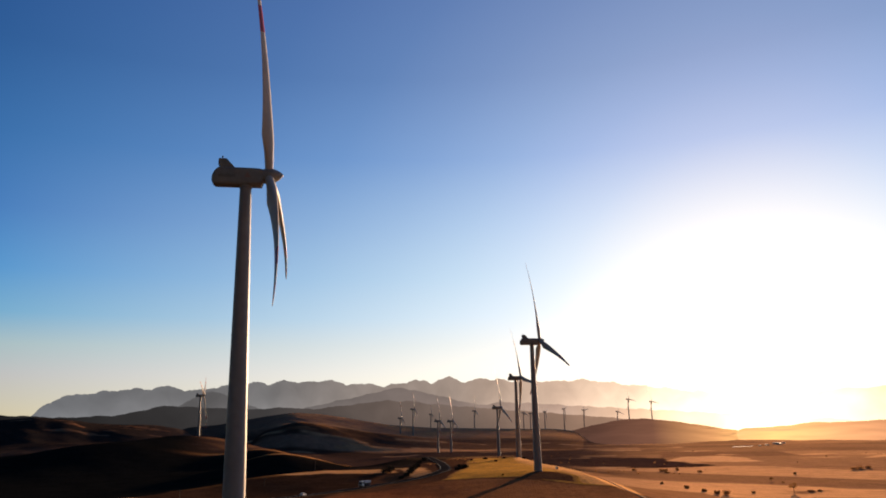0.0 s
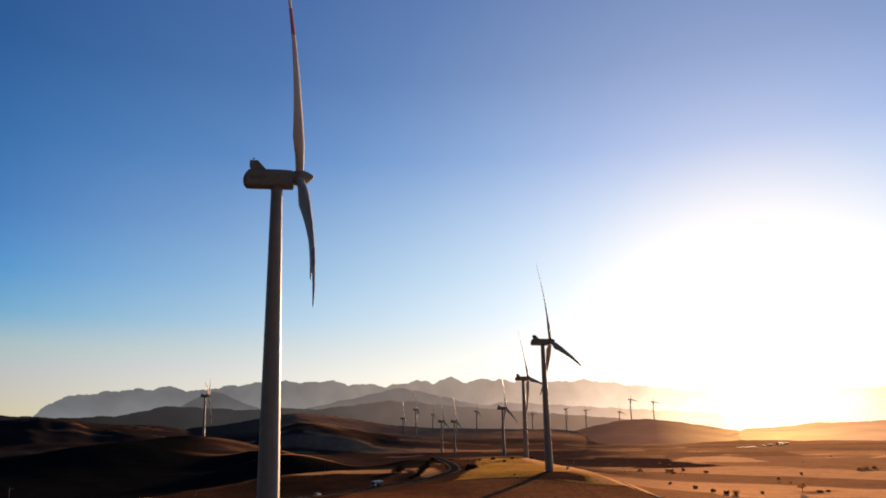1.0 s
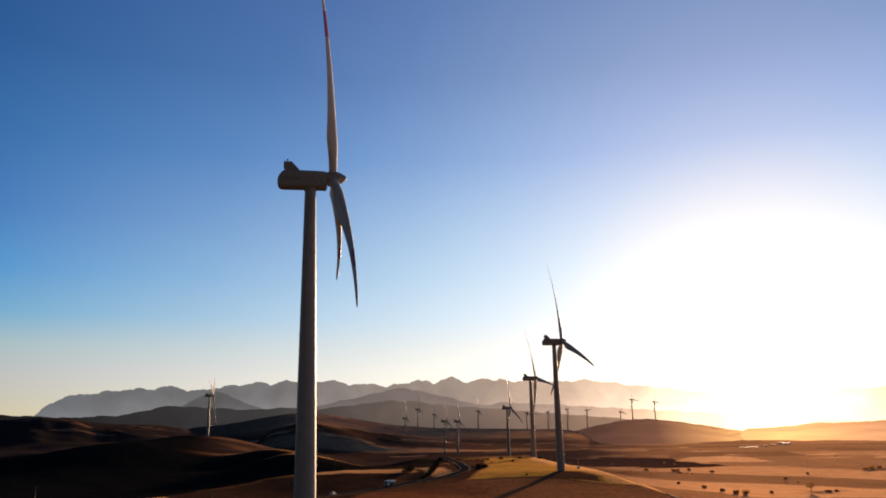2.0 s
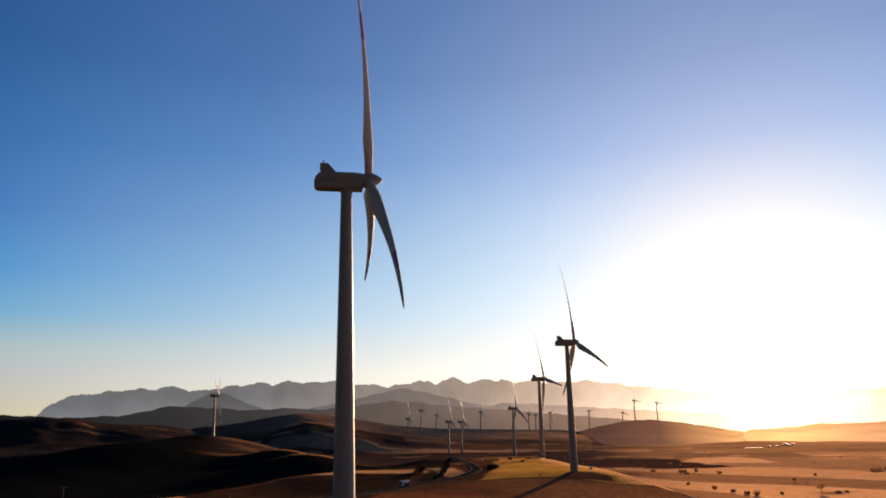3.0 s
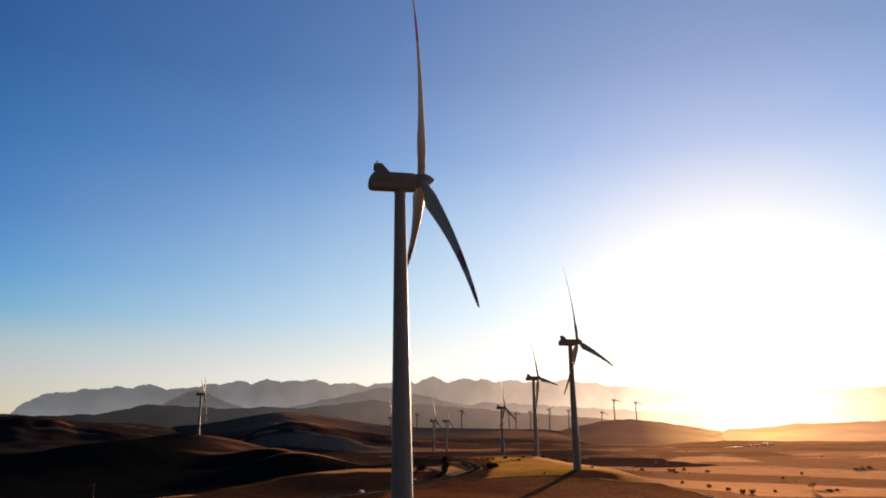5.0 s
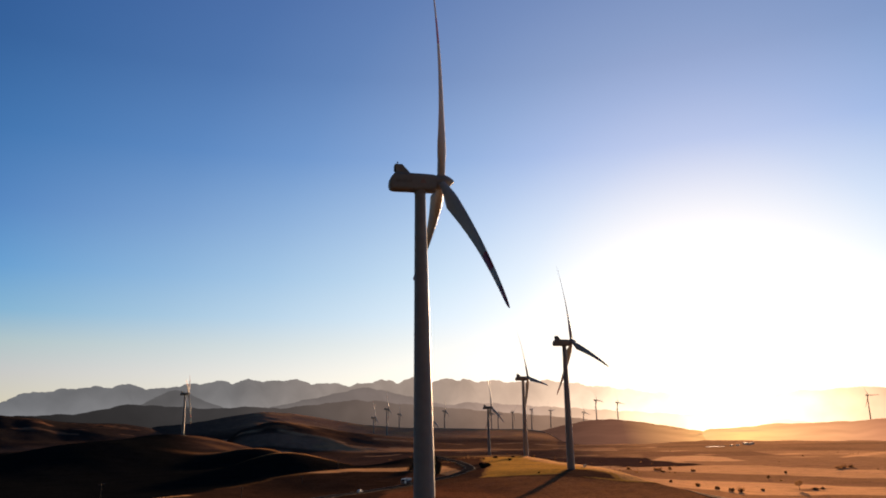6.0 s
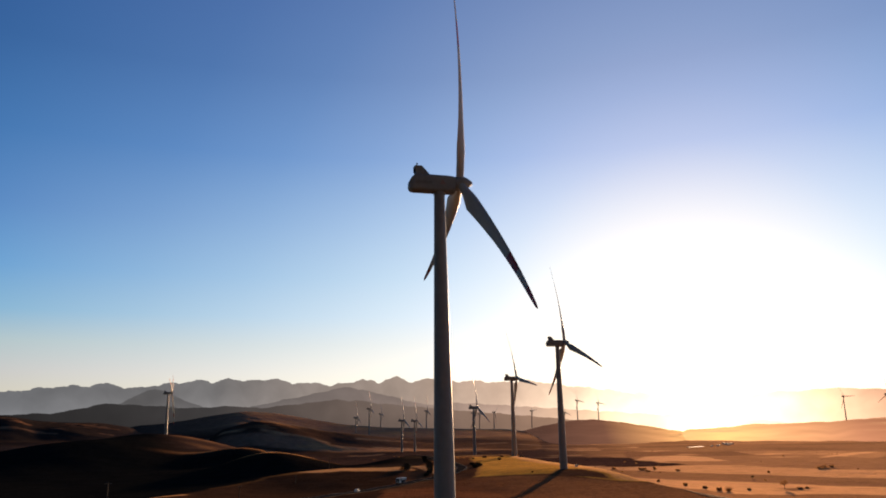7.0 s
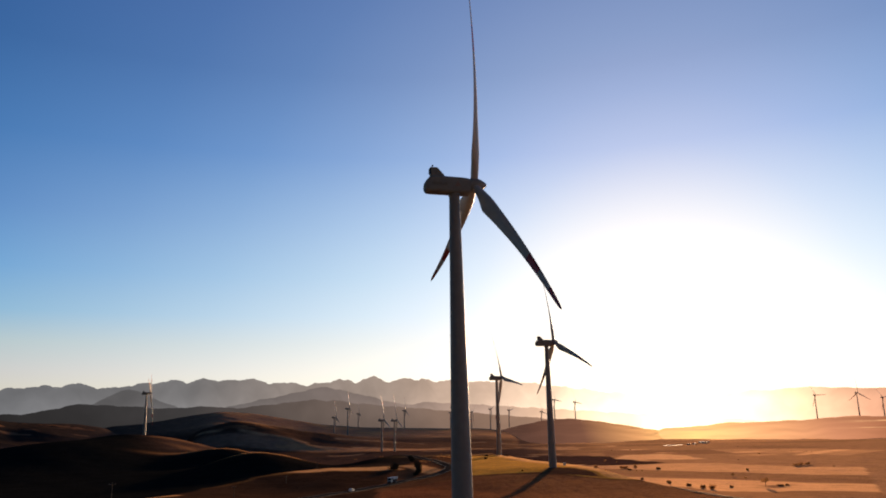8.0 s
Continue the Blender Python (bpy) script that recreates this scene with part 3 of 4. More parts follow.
def range_of_hills(name, label, dist, depth, ends, peaks, mat, seed, rough, soft=0.2, furrow=0.16):
    """A chain of mountains. Each peak: bearing, elevation in degrees, and how fast it falls to its left and right; with spurs and gullies."""
    lo, hi = ends
    b = np.linspace(lo, hi, int((hi - lo) * 18))
    line = np.max([e - np.where(b < c, fl, fr) * (np.sqrt((b - c) ** 2 + soft ** 2) - soft) for c, e, fl, fr in peaks], axis=0)
    r = np.random.RandomState(seed)
    jag = sum(np.sin(b * f + r.uniform(0, 6.28)) * rough / (1 + i * 1.1) for i, f in enumerate((3.1, 5.3, 8.7, 14.1, 23.0, 37.0, 61.0)))
    line = np.maximum(line + jag - 3.2 * (1 - step(0, 5, np.minimum(b - lo, hi - b))), -1.3)
    rows = np.linspace(-1, 1, 25)
    V, B = np.meshgrid(rows, np.radians(b), indexing="ij")
    D = dist + V * depth + 25 * np.sin(B * 90 + V * 3)
    top = 30 + dist * np.tan(np.radians(np.broadcast_to(line, V.shape)))
    gully = 1 + furrow * np.sin(B * 160 + V * 4) * np.abs(V) * 2 * (1 - np.abs(V)) * 2
    Z = -60 + (top + 60) * (1 - np.abs(V) ** 1.25) * np.where(np.abs(V) < 0.05, 1, gully)
    X, Y = -35 + D * np.sin(B), D * np.cos(B)
    nr, na = V.shape
    i, j = np.meshgrid(np.arange(nr - 1), np.arange(na - 1), indexing="ij")
    quads = np.stack([i * na + j, i * na + j + 1, (i + 1) * na + j + 1, (i + 1) * na + j], -1).reshape(-1, 4)
    me = bpy.data.meshes.new(name)
    me.from_pydata(np.stack([X, Y, Z], -1).reshape(-1, 3).tolist(), [], quads.tolist())
    me.polygons.foreach_set("use_smooth", [True] * len(me.polygons))
    me.materials.append(mat)
    return tagged(new(name, me), label, "mountains", kind="structure")


# haze and sun glare are set in each range's glow colours by bearing
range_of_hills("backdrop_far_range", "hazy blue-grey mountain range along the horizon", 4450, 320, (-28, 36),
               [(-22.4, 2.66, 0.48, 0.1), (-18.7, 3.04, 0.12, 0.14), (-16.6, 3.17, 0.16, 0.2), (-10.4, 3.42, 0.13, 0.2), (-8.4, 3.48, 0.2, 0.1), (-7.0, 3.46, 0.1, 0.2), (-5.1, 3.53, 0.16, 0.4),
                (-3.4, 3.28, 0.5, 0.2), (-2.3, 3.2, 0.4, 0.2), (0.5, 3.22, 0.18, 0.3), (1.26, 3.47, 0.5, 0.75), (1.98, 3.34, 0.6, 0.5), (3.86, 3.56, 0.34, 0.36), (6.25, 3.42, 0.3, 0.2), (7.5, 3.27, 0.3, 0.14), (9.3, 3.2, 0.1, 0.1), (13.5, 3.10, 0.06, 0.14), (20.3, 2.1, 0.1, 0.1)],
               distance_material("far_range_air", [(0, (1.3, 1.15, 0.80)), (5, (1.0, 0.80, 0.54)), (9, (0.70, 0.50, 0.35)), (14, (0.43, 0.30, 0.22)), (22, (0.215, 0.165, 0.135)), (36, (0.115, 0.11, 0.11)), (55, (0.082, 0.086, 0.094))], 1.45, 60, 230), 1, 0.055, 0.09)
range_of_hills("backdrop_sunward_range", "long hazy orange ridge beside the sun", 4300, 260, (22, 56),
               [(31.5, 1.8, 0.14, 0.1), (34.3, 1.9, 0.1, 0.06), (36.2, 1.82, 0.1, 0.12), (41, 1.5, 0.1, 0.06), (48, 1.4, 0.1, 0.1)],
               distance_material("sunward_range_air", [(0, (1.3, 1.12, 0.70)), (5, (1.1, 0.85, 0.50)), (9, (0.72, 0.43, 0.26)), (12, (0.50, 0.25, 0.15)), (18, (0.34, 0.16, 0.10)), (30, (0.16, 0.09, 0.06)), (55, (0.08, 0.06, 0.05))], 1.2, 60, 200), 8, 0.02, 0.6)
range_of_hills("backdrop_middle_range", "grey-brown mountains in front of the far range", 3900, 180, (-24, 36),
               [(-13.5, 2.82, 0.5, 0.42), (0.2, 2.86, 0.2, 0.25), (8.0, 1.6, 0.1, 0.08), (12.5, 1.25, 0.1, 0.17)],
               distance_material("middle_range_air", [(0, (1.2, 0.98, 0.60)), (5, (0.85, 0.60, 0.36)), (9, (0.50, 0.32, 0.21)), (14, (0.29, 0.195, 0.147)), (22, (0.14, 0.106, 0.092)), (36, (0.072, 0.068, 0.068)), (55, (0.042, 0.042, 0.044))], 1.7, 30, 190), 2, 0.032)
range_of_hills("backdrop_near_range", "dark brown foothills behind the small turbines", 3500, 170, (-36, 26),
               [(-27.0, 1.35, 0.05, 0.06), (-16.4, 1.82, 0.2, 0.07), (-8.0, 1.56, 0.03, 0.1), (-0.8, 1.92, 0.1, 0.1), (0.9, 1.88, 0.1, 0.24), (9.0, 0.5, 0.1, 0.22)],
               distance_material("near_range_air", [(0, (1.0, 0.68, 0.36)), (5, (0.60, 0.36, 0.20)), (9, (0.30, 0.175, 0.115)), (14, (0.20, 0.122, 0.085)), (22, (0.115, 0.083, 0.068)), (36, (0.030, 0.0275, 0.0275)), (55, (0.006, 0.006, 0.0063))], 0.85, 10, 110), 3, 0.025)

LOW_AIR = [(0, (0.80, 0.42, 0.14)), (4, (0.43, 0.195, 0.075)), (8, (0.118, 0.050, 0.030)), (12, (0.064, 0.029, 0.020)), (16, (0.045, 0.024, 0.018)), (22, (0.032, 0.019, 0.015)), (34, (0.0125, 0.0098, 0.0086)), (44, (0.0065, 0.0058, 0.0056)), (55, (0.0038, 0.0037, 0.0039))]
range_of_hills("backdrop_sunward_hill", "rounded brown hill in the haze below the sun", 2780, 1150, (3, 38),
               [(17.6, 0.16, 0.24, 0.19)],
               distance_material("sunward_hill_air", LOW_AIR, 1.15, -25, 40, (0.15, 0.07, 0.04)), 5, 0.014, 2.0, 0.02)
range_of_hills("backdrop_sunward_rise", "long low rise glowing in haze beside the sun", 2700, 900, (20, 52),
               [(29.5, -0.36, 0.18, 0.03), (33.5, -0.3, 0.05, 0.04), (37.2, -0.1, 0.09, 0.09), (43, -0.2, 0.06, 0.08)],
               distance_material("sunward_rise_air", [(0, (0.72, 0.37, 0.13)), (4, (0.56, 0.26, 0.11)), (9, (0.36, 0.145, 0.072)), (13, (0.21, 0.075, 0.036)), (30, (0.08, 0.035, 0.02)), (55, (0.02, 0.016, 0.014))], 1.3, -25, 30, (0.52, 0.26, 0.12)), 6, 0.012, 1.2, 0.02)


# ---- wind turbines ----
ROTOR_R, HUB_X, HUB_Z, TILT_UP = 52.8, 5.25, 79.0, 5.65


def blade_mesh():
    bm = bmesh.new()
    n = 16
    stations = [0.0, 0.02, 0.045, 0.08, 0.12, 0.16, 0.2, 0.25, 0.3, 0.36, 0.42, 0.48, 0.54, 0.60, 0.62, 0.68, 0.74, 0.76, 0.80, 0.86, 0.88, 0.92, 0.95, 0.975, 0.99, 1.0]
    rings = []
    for s in stations:
        chord = np.interp(s, [0, 0.03, 0.08, 0.15, 0.3, 0.5, 0.75, 0.93, 0.98, 1], [1.9, 1.9, 2.6, 3.9, 3.2, 2.3, 1.5, 0.95, 0.65, 0.15])
        thick = np.interp(s, [0, 0.03, 0.08, 0.17, 0.3, 0.5, 1], [1.0, 1.0, 0.72, 0.40, 0.28, 0.22, 0.16])
        twist = radians(np.interp(s, [0, 0.1, 0.3, 0.6, 1], [40, 38, 33, 29, 26]))
        round_ = 1 - min(1, max(0, (s - 0.03) / 0.12))
        bend = ROTOR_R * (0.10 * s - 0.092 * s * s)
        ring = []
        for i in range(n):
            a = 2 * math.pi * i / n
            u = 0.5 - 0.5 * math.cos(a)
            half = 5 * thick * (0.2969 * math.sqrt(u) - 0.126 * u - 0.3516 * u * u + 0.2843 * u ** 3 - 0.1036 * u ** 4) * chord
            ax = (u - 0.32) * chord * (1 - round_) + (-0.5 * math.cos(a)) * chord * round_
            ay = (half if a < math.pi else -half) * (1 - round_) + 0.5 * math.sin(a) * chord * thick * round_
            # chord along y (in the rotor's plane), thickness along x (the shaft)
            cy, cx = ax * math.cos(twist) + ay * math.sin(twist), -ax * math.sin(twist) + ay * math.cos(twist)
            ring.append((bend + cx, -cy, 1.2 + s * (ROTOR_R - 1.2)))
        rings.append(ring)
    loft(bm, rings)
    for f in bm.faces:
        s = f.calc_center_median().z / ROTOR_R
        f.material_index = 1 if s > 0.865 or 0.62 < s < 0.74 else 0
    bmesh.ops.recalc_face_normals(bm, faces=bm.faces)
    return bm


def nacelle_ring(x, w, z0, z1, r):
    pts = []
    for cy, cz, a0 in ((w / 2 - r, z1 - r, 0), (-w / 2 + r, z1 - r, 90), (-w / 2 + r, z0 + r, 180), (w / 2 - r, z0 + r, 270)):
        for k in range(5):
            a = radians(a0 + 22.5 * k)
            pts.append((x, cy + r * math.cos(a), cz + r * math.sin(a)))
    return pts


def wind_turbine():
    t = tagged(new("wind_turbine"), "white wind turbine with three red-banded blades", "wind turbine", "wind farm")
    bm = bmesh.new()
    rings, top, bottom = [], 76.5, -40.0
    rad = lambda z: np.interp(z, [-40, 0, 20, 45, 76.5], [2.45, 2.45, 2.2, 1.8, 1.28])
    for z in (bottom, 0, 14, 14.01, 14.25, 14.26, 30, 42, 42.01, 42.25, 42.26, 60, 75.9):
        rings.append(ring_z(rad(z) + (0.06 if 14 < z < 14.26 or 42 < z < 42.26 else 0), z))
    rings += [ring_z(1.45, 75.95), ring_z(1.45, top)]
    loft(bm, rings)
    smooth(part("tower", bm, M_TOWER, t), 30)
    bm = bmesh.new()
    rings = [nacelle_ring(x, w, z0, z1, r) for x, w, z0, z1, r in (
        (-7.5, 2.4, 77.2, 78.4, 0.35), (-7.35, 2.8, 76.85, 79.0, 0.45), (-6.9, 3.3, 76.5, 79.75, 0.6), (-6.3, 3.5, 76.42, 80.4, 0.7), (-5.8, 3.55, 76.4, 80.55, 0.7),
        (-3, 3.6, 76.4, 80.55, 0.7), (1.5, 3.6, 76.4, 80.5, 0.7), (3.2, 3.5, 76.5, 80.45, 0.8), (3.85, 3.2, 76.75, 80.35, 1.1))]
    loft(bm, rings)
    nac = smooth(part("nacelle", bm, M_NACELLE, t, "pale grey rounded machine housing"), 24)
    # cooler hood, open to the rear
    bm = bmesh.new()
    prof = [(-5.8, 80.3), (-6.15, 82.75), (-4.4, 82.75), (-2.3, 80.45)]
    loft(bm, [[(x, s * 0.95, z) for x, z in prof] for s in (-1, 1)])
    bmesh.ops.recalc_face_normals(bm, faces=bm.faces)
    hood = part("cooler_hood", bm, M_NACELLE, nac)
    bm = bmesh.new()
    box(bm, -6.2, -5.9, -0.8, 0.8, 81.3, 82.6)
    part("grille", bm, M_DARK, hood, "dark air opening")
    bm = bmesh.new()
    loft(bm, [ring_z(0.05, 82.7, 8, -5.4), ring_z(0.05, 83.3, 8, -5.4)])
    loft(bm, [ring_z(0.05, 83.2, 10, -5.4), ring_z(0.2, 83.3, 10, -5.4), ring_z(0.2, 83.55, 10, -5.4), ring_z(0.06, 83.65, 10, -5.4)])
    part("beacon", bm, M_DARK, nac, "small obstruction light on a short mast")
    bm = bmesh.new()
    box(bm, 1.6, 3.7, -1.0, 1.0, 76.28, 76.6, 0.1)
    part("belly_box", bm, M_NACELLE, nac)
    for s in (-1, 1):
        bm = bmesh.new()
        for k in range(9):
            x0 = -6.0 + k * 0.43
            box(bm, x0, x0 + 0.33, s * 1.80, s * 1.815, 78.0, 78.0 + (0.75 if k % 3 else 0.6))
        part("lettering", bm, M_LETTER, nac, "dark row of letter bars")
        bm = bmesh.new()
        tri = [(-0.3, 78.0), (1.3, 78.0), (0.5, 79.4)]
        loft(bm, [[(x, s * 1.795, z) for x, z in tri], [(x, s * 1.815, z) for x, z in tri]])
        bmesh.ops.recalc_face_normals(bm, faces=bm.faces)
        part("emblem", bm, M_EMBLEM, nac, "red triangle emblem")
    # hub with its nose cone; the blades turn with it
    bm = bmesh.new()
    loft(bm, [ring_x(r, x) for x, r in ((-1.45, 1.5), (-1.35, 1.68), (-0.8, 1.78), (0.5, 1.78), (1.2, 1.58), (2.0, 1.16), (2.7, 0.66), (3.05, 0.32), (3.15, 0.05))])
    bmesh.ops.recalc_face_normals(bm, faces=bm.faces)
    hub = smooth(part("hub", bm, M_NACELLE, t, "rounded nose cone"), 40)
    hub.matrix_basis = Matrix.Translation((HUB_X, 0, HUB_Z)) @ pose(0, 0, 0, 0, -TILT_UP, 0)
    first = smooth(part("blade", blade_mesh(), (M_BLADE, M_RED), hub, "slender white blade with red bands"), 50)
    for k in (1, 2):
        more = first.copy()
        scene.collection.objects.link(more)
        more.matrix_basis = pose(0, 0, 0, 120 * k, 0, 0)
    return t


def set_rotor(t, phase):
    """Turns the hub with its blades; phase 0 has one blade upright."""
    for o in t.children:
        if o.name.startswith("hub"):
            o.matrix_basis = Matrix.Translation((HUB_X, 0, HUB_Z)) @ pose(0, 0, 0, 0, -TILT_UP, 0) @ pose(0, 0, 0, -phase, 0, 0)


near_turbine = wind_turbine()
near_turbine.matrix_basis = pose(-42.0, 165.4, 8.3, 0, 0, 6)
set_rotor(near_turbine, -14)
# x, y, foot, heading, rotor phase
for x, y, z, yaw, phase in (
        (75.1, 469.6, 1.9, 6, 8), (101, 719, -6, 6, 19), (128, 1090, -25.5, 8, 5), (-339, 1272, 9, 8, 52),
        (66, 1617, -39, 8, 10), (93, 1617, -40, 6, 12), (-15.6, 2309, -24, 8, 8), (22, 2256, 0, 6, 10),
        (111, 3300, 0, 6, 12), (258, 2853, 2, 6, 5), (844, 2853, 32, 10, 20), (990, 3031, 26, 10, 20),
        (676, 3233, 8, 10, 50), (593, 3233, -2, 10, 60), (1853, 2694, 28, 10, 30), (1737, 2310, 22, 10, 0), (2089, 2622, 13, 10, 40),
        (513, 3300, -3, 10, 10), (551, 3350, -6, 10, 25), (789, 3350, 4, 10, 35), (926, 3300, -7, 10, 15)):
    set_rotor(copy_thing(near_turbine, pose(x, y, z, 0, 0, yaw)), phase)


# ---- road and tracks ----
def spline(points, gap):
    """Smooth line through plan points, resampled at even steps."""
    p = np.array(points, float)
    out = []
    q = np.vstack([2 * p[0] - p[1], p, 2 * p[-1] - p[-2]])
    for i in range(1, len(q) - 2):
        n = max(2, int(np.linalg.norm(q[i + 1] - q[i]) / gap))
        for t in np.linspace(0, 1, n, endpoint=False):
            out.append(0.5 * (2 * q[i] + (q[i + 1] - q[i - 1]) * t + (2 * q[i - 1] - 5 * q[i] + 4 * q[i + 1] - q[i + 2]) * t * t
                              + (3 * q[i] - q[i - 1] - 3 * q[i + 1] + q[i + 2]) * t ** 3))
    return np.array(out + [p[-1]])


def ribbon(name, line, offs, lift, mat, label, category, sink=1.0, drape=False):
    """A strip laid over the ground between two side offsets, with thickness."""
    d = np.gradient(line, axis=0)
    d /= np.linalg.norm(d, axis=1)[:, None]
    side = np.stack([d[:, 1], -d[:, 0]], 1)
    level = height(line[:, 0], line[:, 1])
    bm = bmesh.new()
    rows = []
    for i in range(len(line)):
        l, r = line[i] + side[i] * offs[0], line[i] + side[i] * offs[1]
        zl, zr = (float(height(*l)) + lift, float(height(*r)) + lift) if drape else (level[i] + lift,) * 2
        rows.append([bm.verts.new(v) for v in ((*l, zl - sink), (*l, zl), (*r, zr), (*r, zr - sink))])
    for a, c in zip(rows, rows[1:]):
        for k in range(3):
            bm.faces.new((a[k], a[k + 1], c[k + 1], c[k]))
    bmesh.ops.recalc_face_normals(bm, faces=bm.faces)
    return tagged(part(name, bm, mat), label, category, kind="structure")


ROAD = spline([(-150, 190), (-105, 300), (-70, 360), (-46, 415), (-32, 442), (-18, 466), (-2, 488), (10, 506), (19, 528), (23.5, 561), (24, 606), (22, 669), (18, 730), (8, 830), (-4, 950)], 4)
ribbon("road", ROAD, (-3.6, 3.6), 0.45, M_ROAD, "worn grey asphalt country road curving over the plateau", "road")
for o in (-3.4, 3.15):
    ribbon("road_edge_line", ROAD, (o, o + 0.25), 0.47, M_LINE, "faded white painted edge line along the road", "road line", 0.01)
ribbon("road_verge", ROAD, (3.6, 4.8), 0.3, plain("verge_gravel", (0.16, 0.10, 0.055), 0.95, vary=0.3, scale=0.8, gloss=0.0), "pale gravel verge beside the road", "verge")
TRACK = spline([(120, 600), (118, 540), (116, 490), (113, 448), (109, 411), (105, 380), (101, 350), (97, 310), (93, 260)], 4)
for o in (-1.4, 0.6):
    ribbon("dirt_track_rut", TRACK, (o, o + 0.8), 0.28, M_DUST, "pale dry wheel rut of a field track", "track", 0.3, True)


def furrows():
    """Ridges of turned soil, lengthwise over the ploughed field."""
    edge = [(-66, 230), (-42, 380), (-8, 436), (15, 452), (60, 434), (84, 402), (106, 372), (112, 230)]
    way = np.array((math.sin(radians(6)), math.cos(radians(6))))
    across = np.array((way[1], -way[0]))
    r = np.random.RandomState(4)
    co, faces = [], []
    for k in np.arange(-95, 118, 1.2):
        wide, high = r.uniform(0.35, 0.6), r.uniform(0.01, 0.06)
        run = []
        for d in np.arange(235, 470, 5.0):
            p = way * d + across * (k + 0.25 * math.sin(d * 0.09 + k)) + np.array((20 - 40, 0))
            ok = bool(inside(np.array([p[0]]), np.array([p[1]]), edge)[0])
            if ok:
                z = float(height(p[0], p[1]))
                n = len(co)
                a, c = p - across * wide, p + across * wide
                co += [(a[0], a[1], z - 0.1), (p[0], p[1], z + high * r.uniform(0.6, 1.1)), (c[0], c[1], z - 0.1)]
                if run:
                    o = run[-1]
                    faces += [(o, o + 1, n + 1, n), (o + 1, o + 2, n + 2, n + 1)]
                run.append(n)
            else:
                run = []
    me = bpy.data.meshes.new("furrows")
    me.from_pydata(co, [], faces)
    me.materials.append(plain("turned_soil", (0.24, 0.088, 0.038), 1.0, vary=0.35, scale=0.6, gloss=0.0))
    tagged(new("furrows", me), "brown ploughed furrows running up the field", "furrows", kind="stuff")


furrows()


# ---- vehicles ----
def wheel(parent, x, y, r=0.5, w=0.32):
    bm = bmesh.new()
    n = 20
    for a, c in ((r, 0), ):
        loft(bm, [[(x + q * math.cos(2 * math.pi * i / n), y + s, r + q * math.sin(2 * math.pi * i / n)) for i in range(n)]
                  for q, s in ((r * 0.6, -w / 2), (r * 0.92, -w / 2), (r, -w * 0.35), (r, w * 0.35), (r * 0.92, w / 2), (r * 0.6, w / 2))])
    bmesh.ops.recalc_face_normals(bm, faces=bm.faces)
    tyre = part("wheel", bm, M_TYRE, parent)
    bm = bmesh.new()
    loft(bm, [[(x + q * math.cos(2 * math.pi * i / n), y + s, r + q * math.sin(2 * math.pi * i / n)) for i in range(n)]
              for q, s in ((r * 0.58, -w / 2 - 0.02), (r * 0.58, w / 2 + 0.02))])
    bmesh.ops.recalc_face_normals(bm, faces=bm.faces)
    part("rim", bm, M_STEEL, tyre)


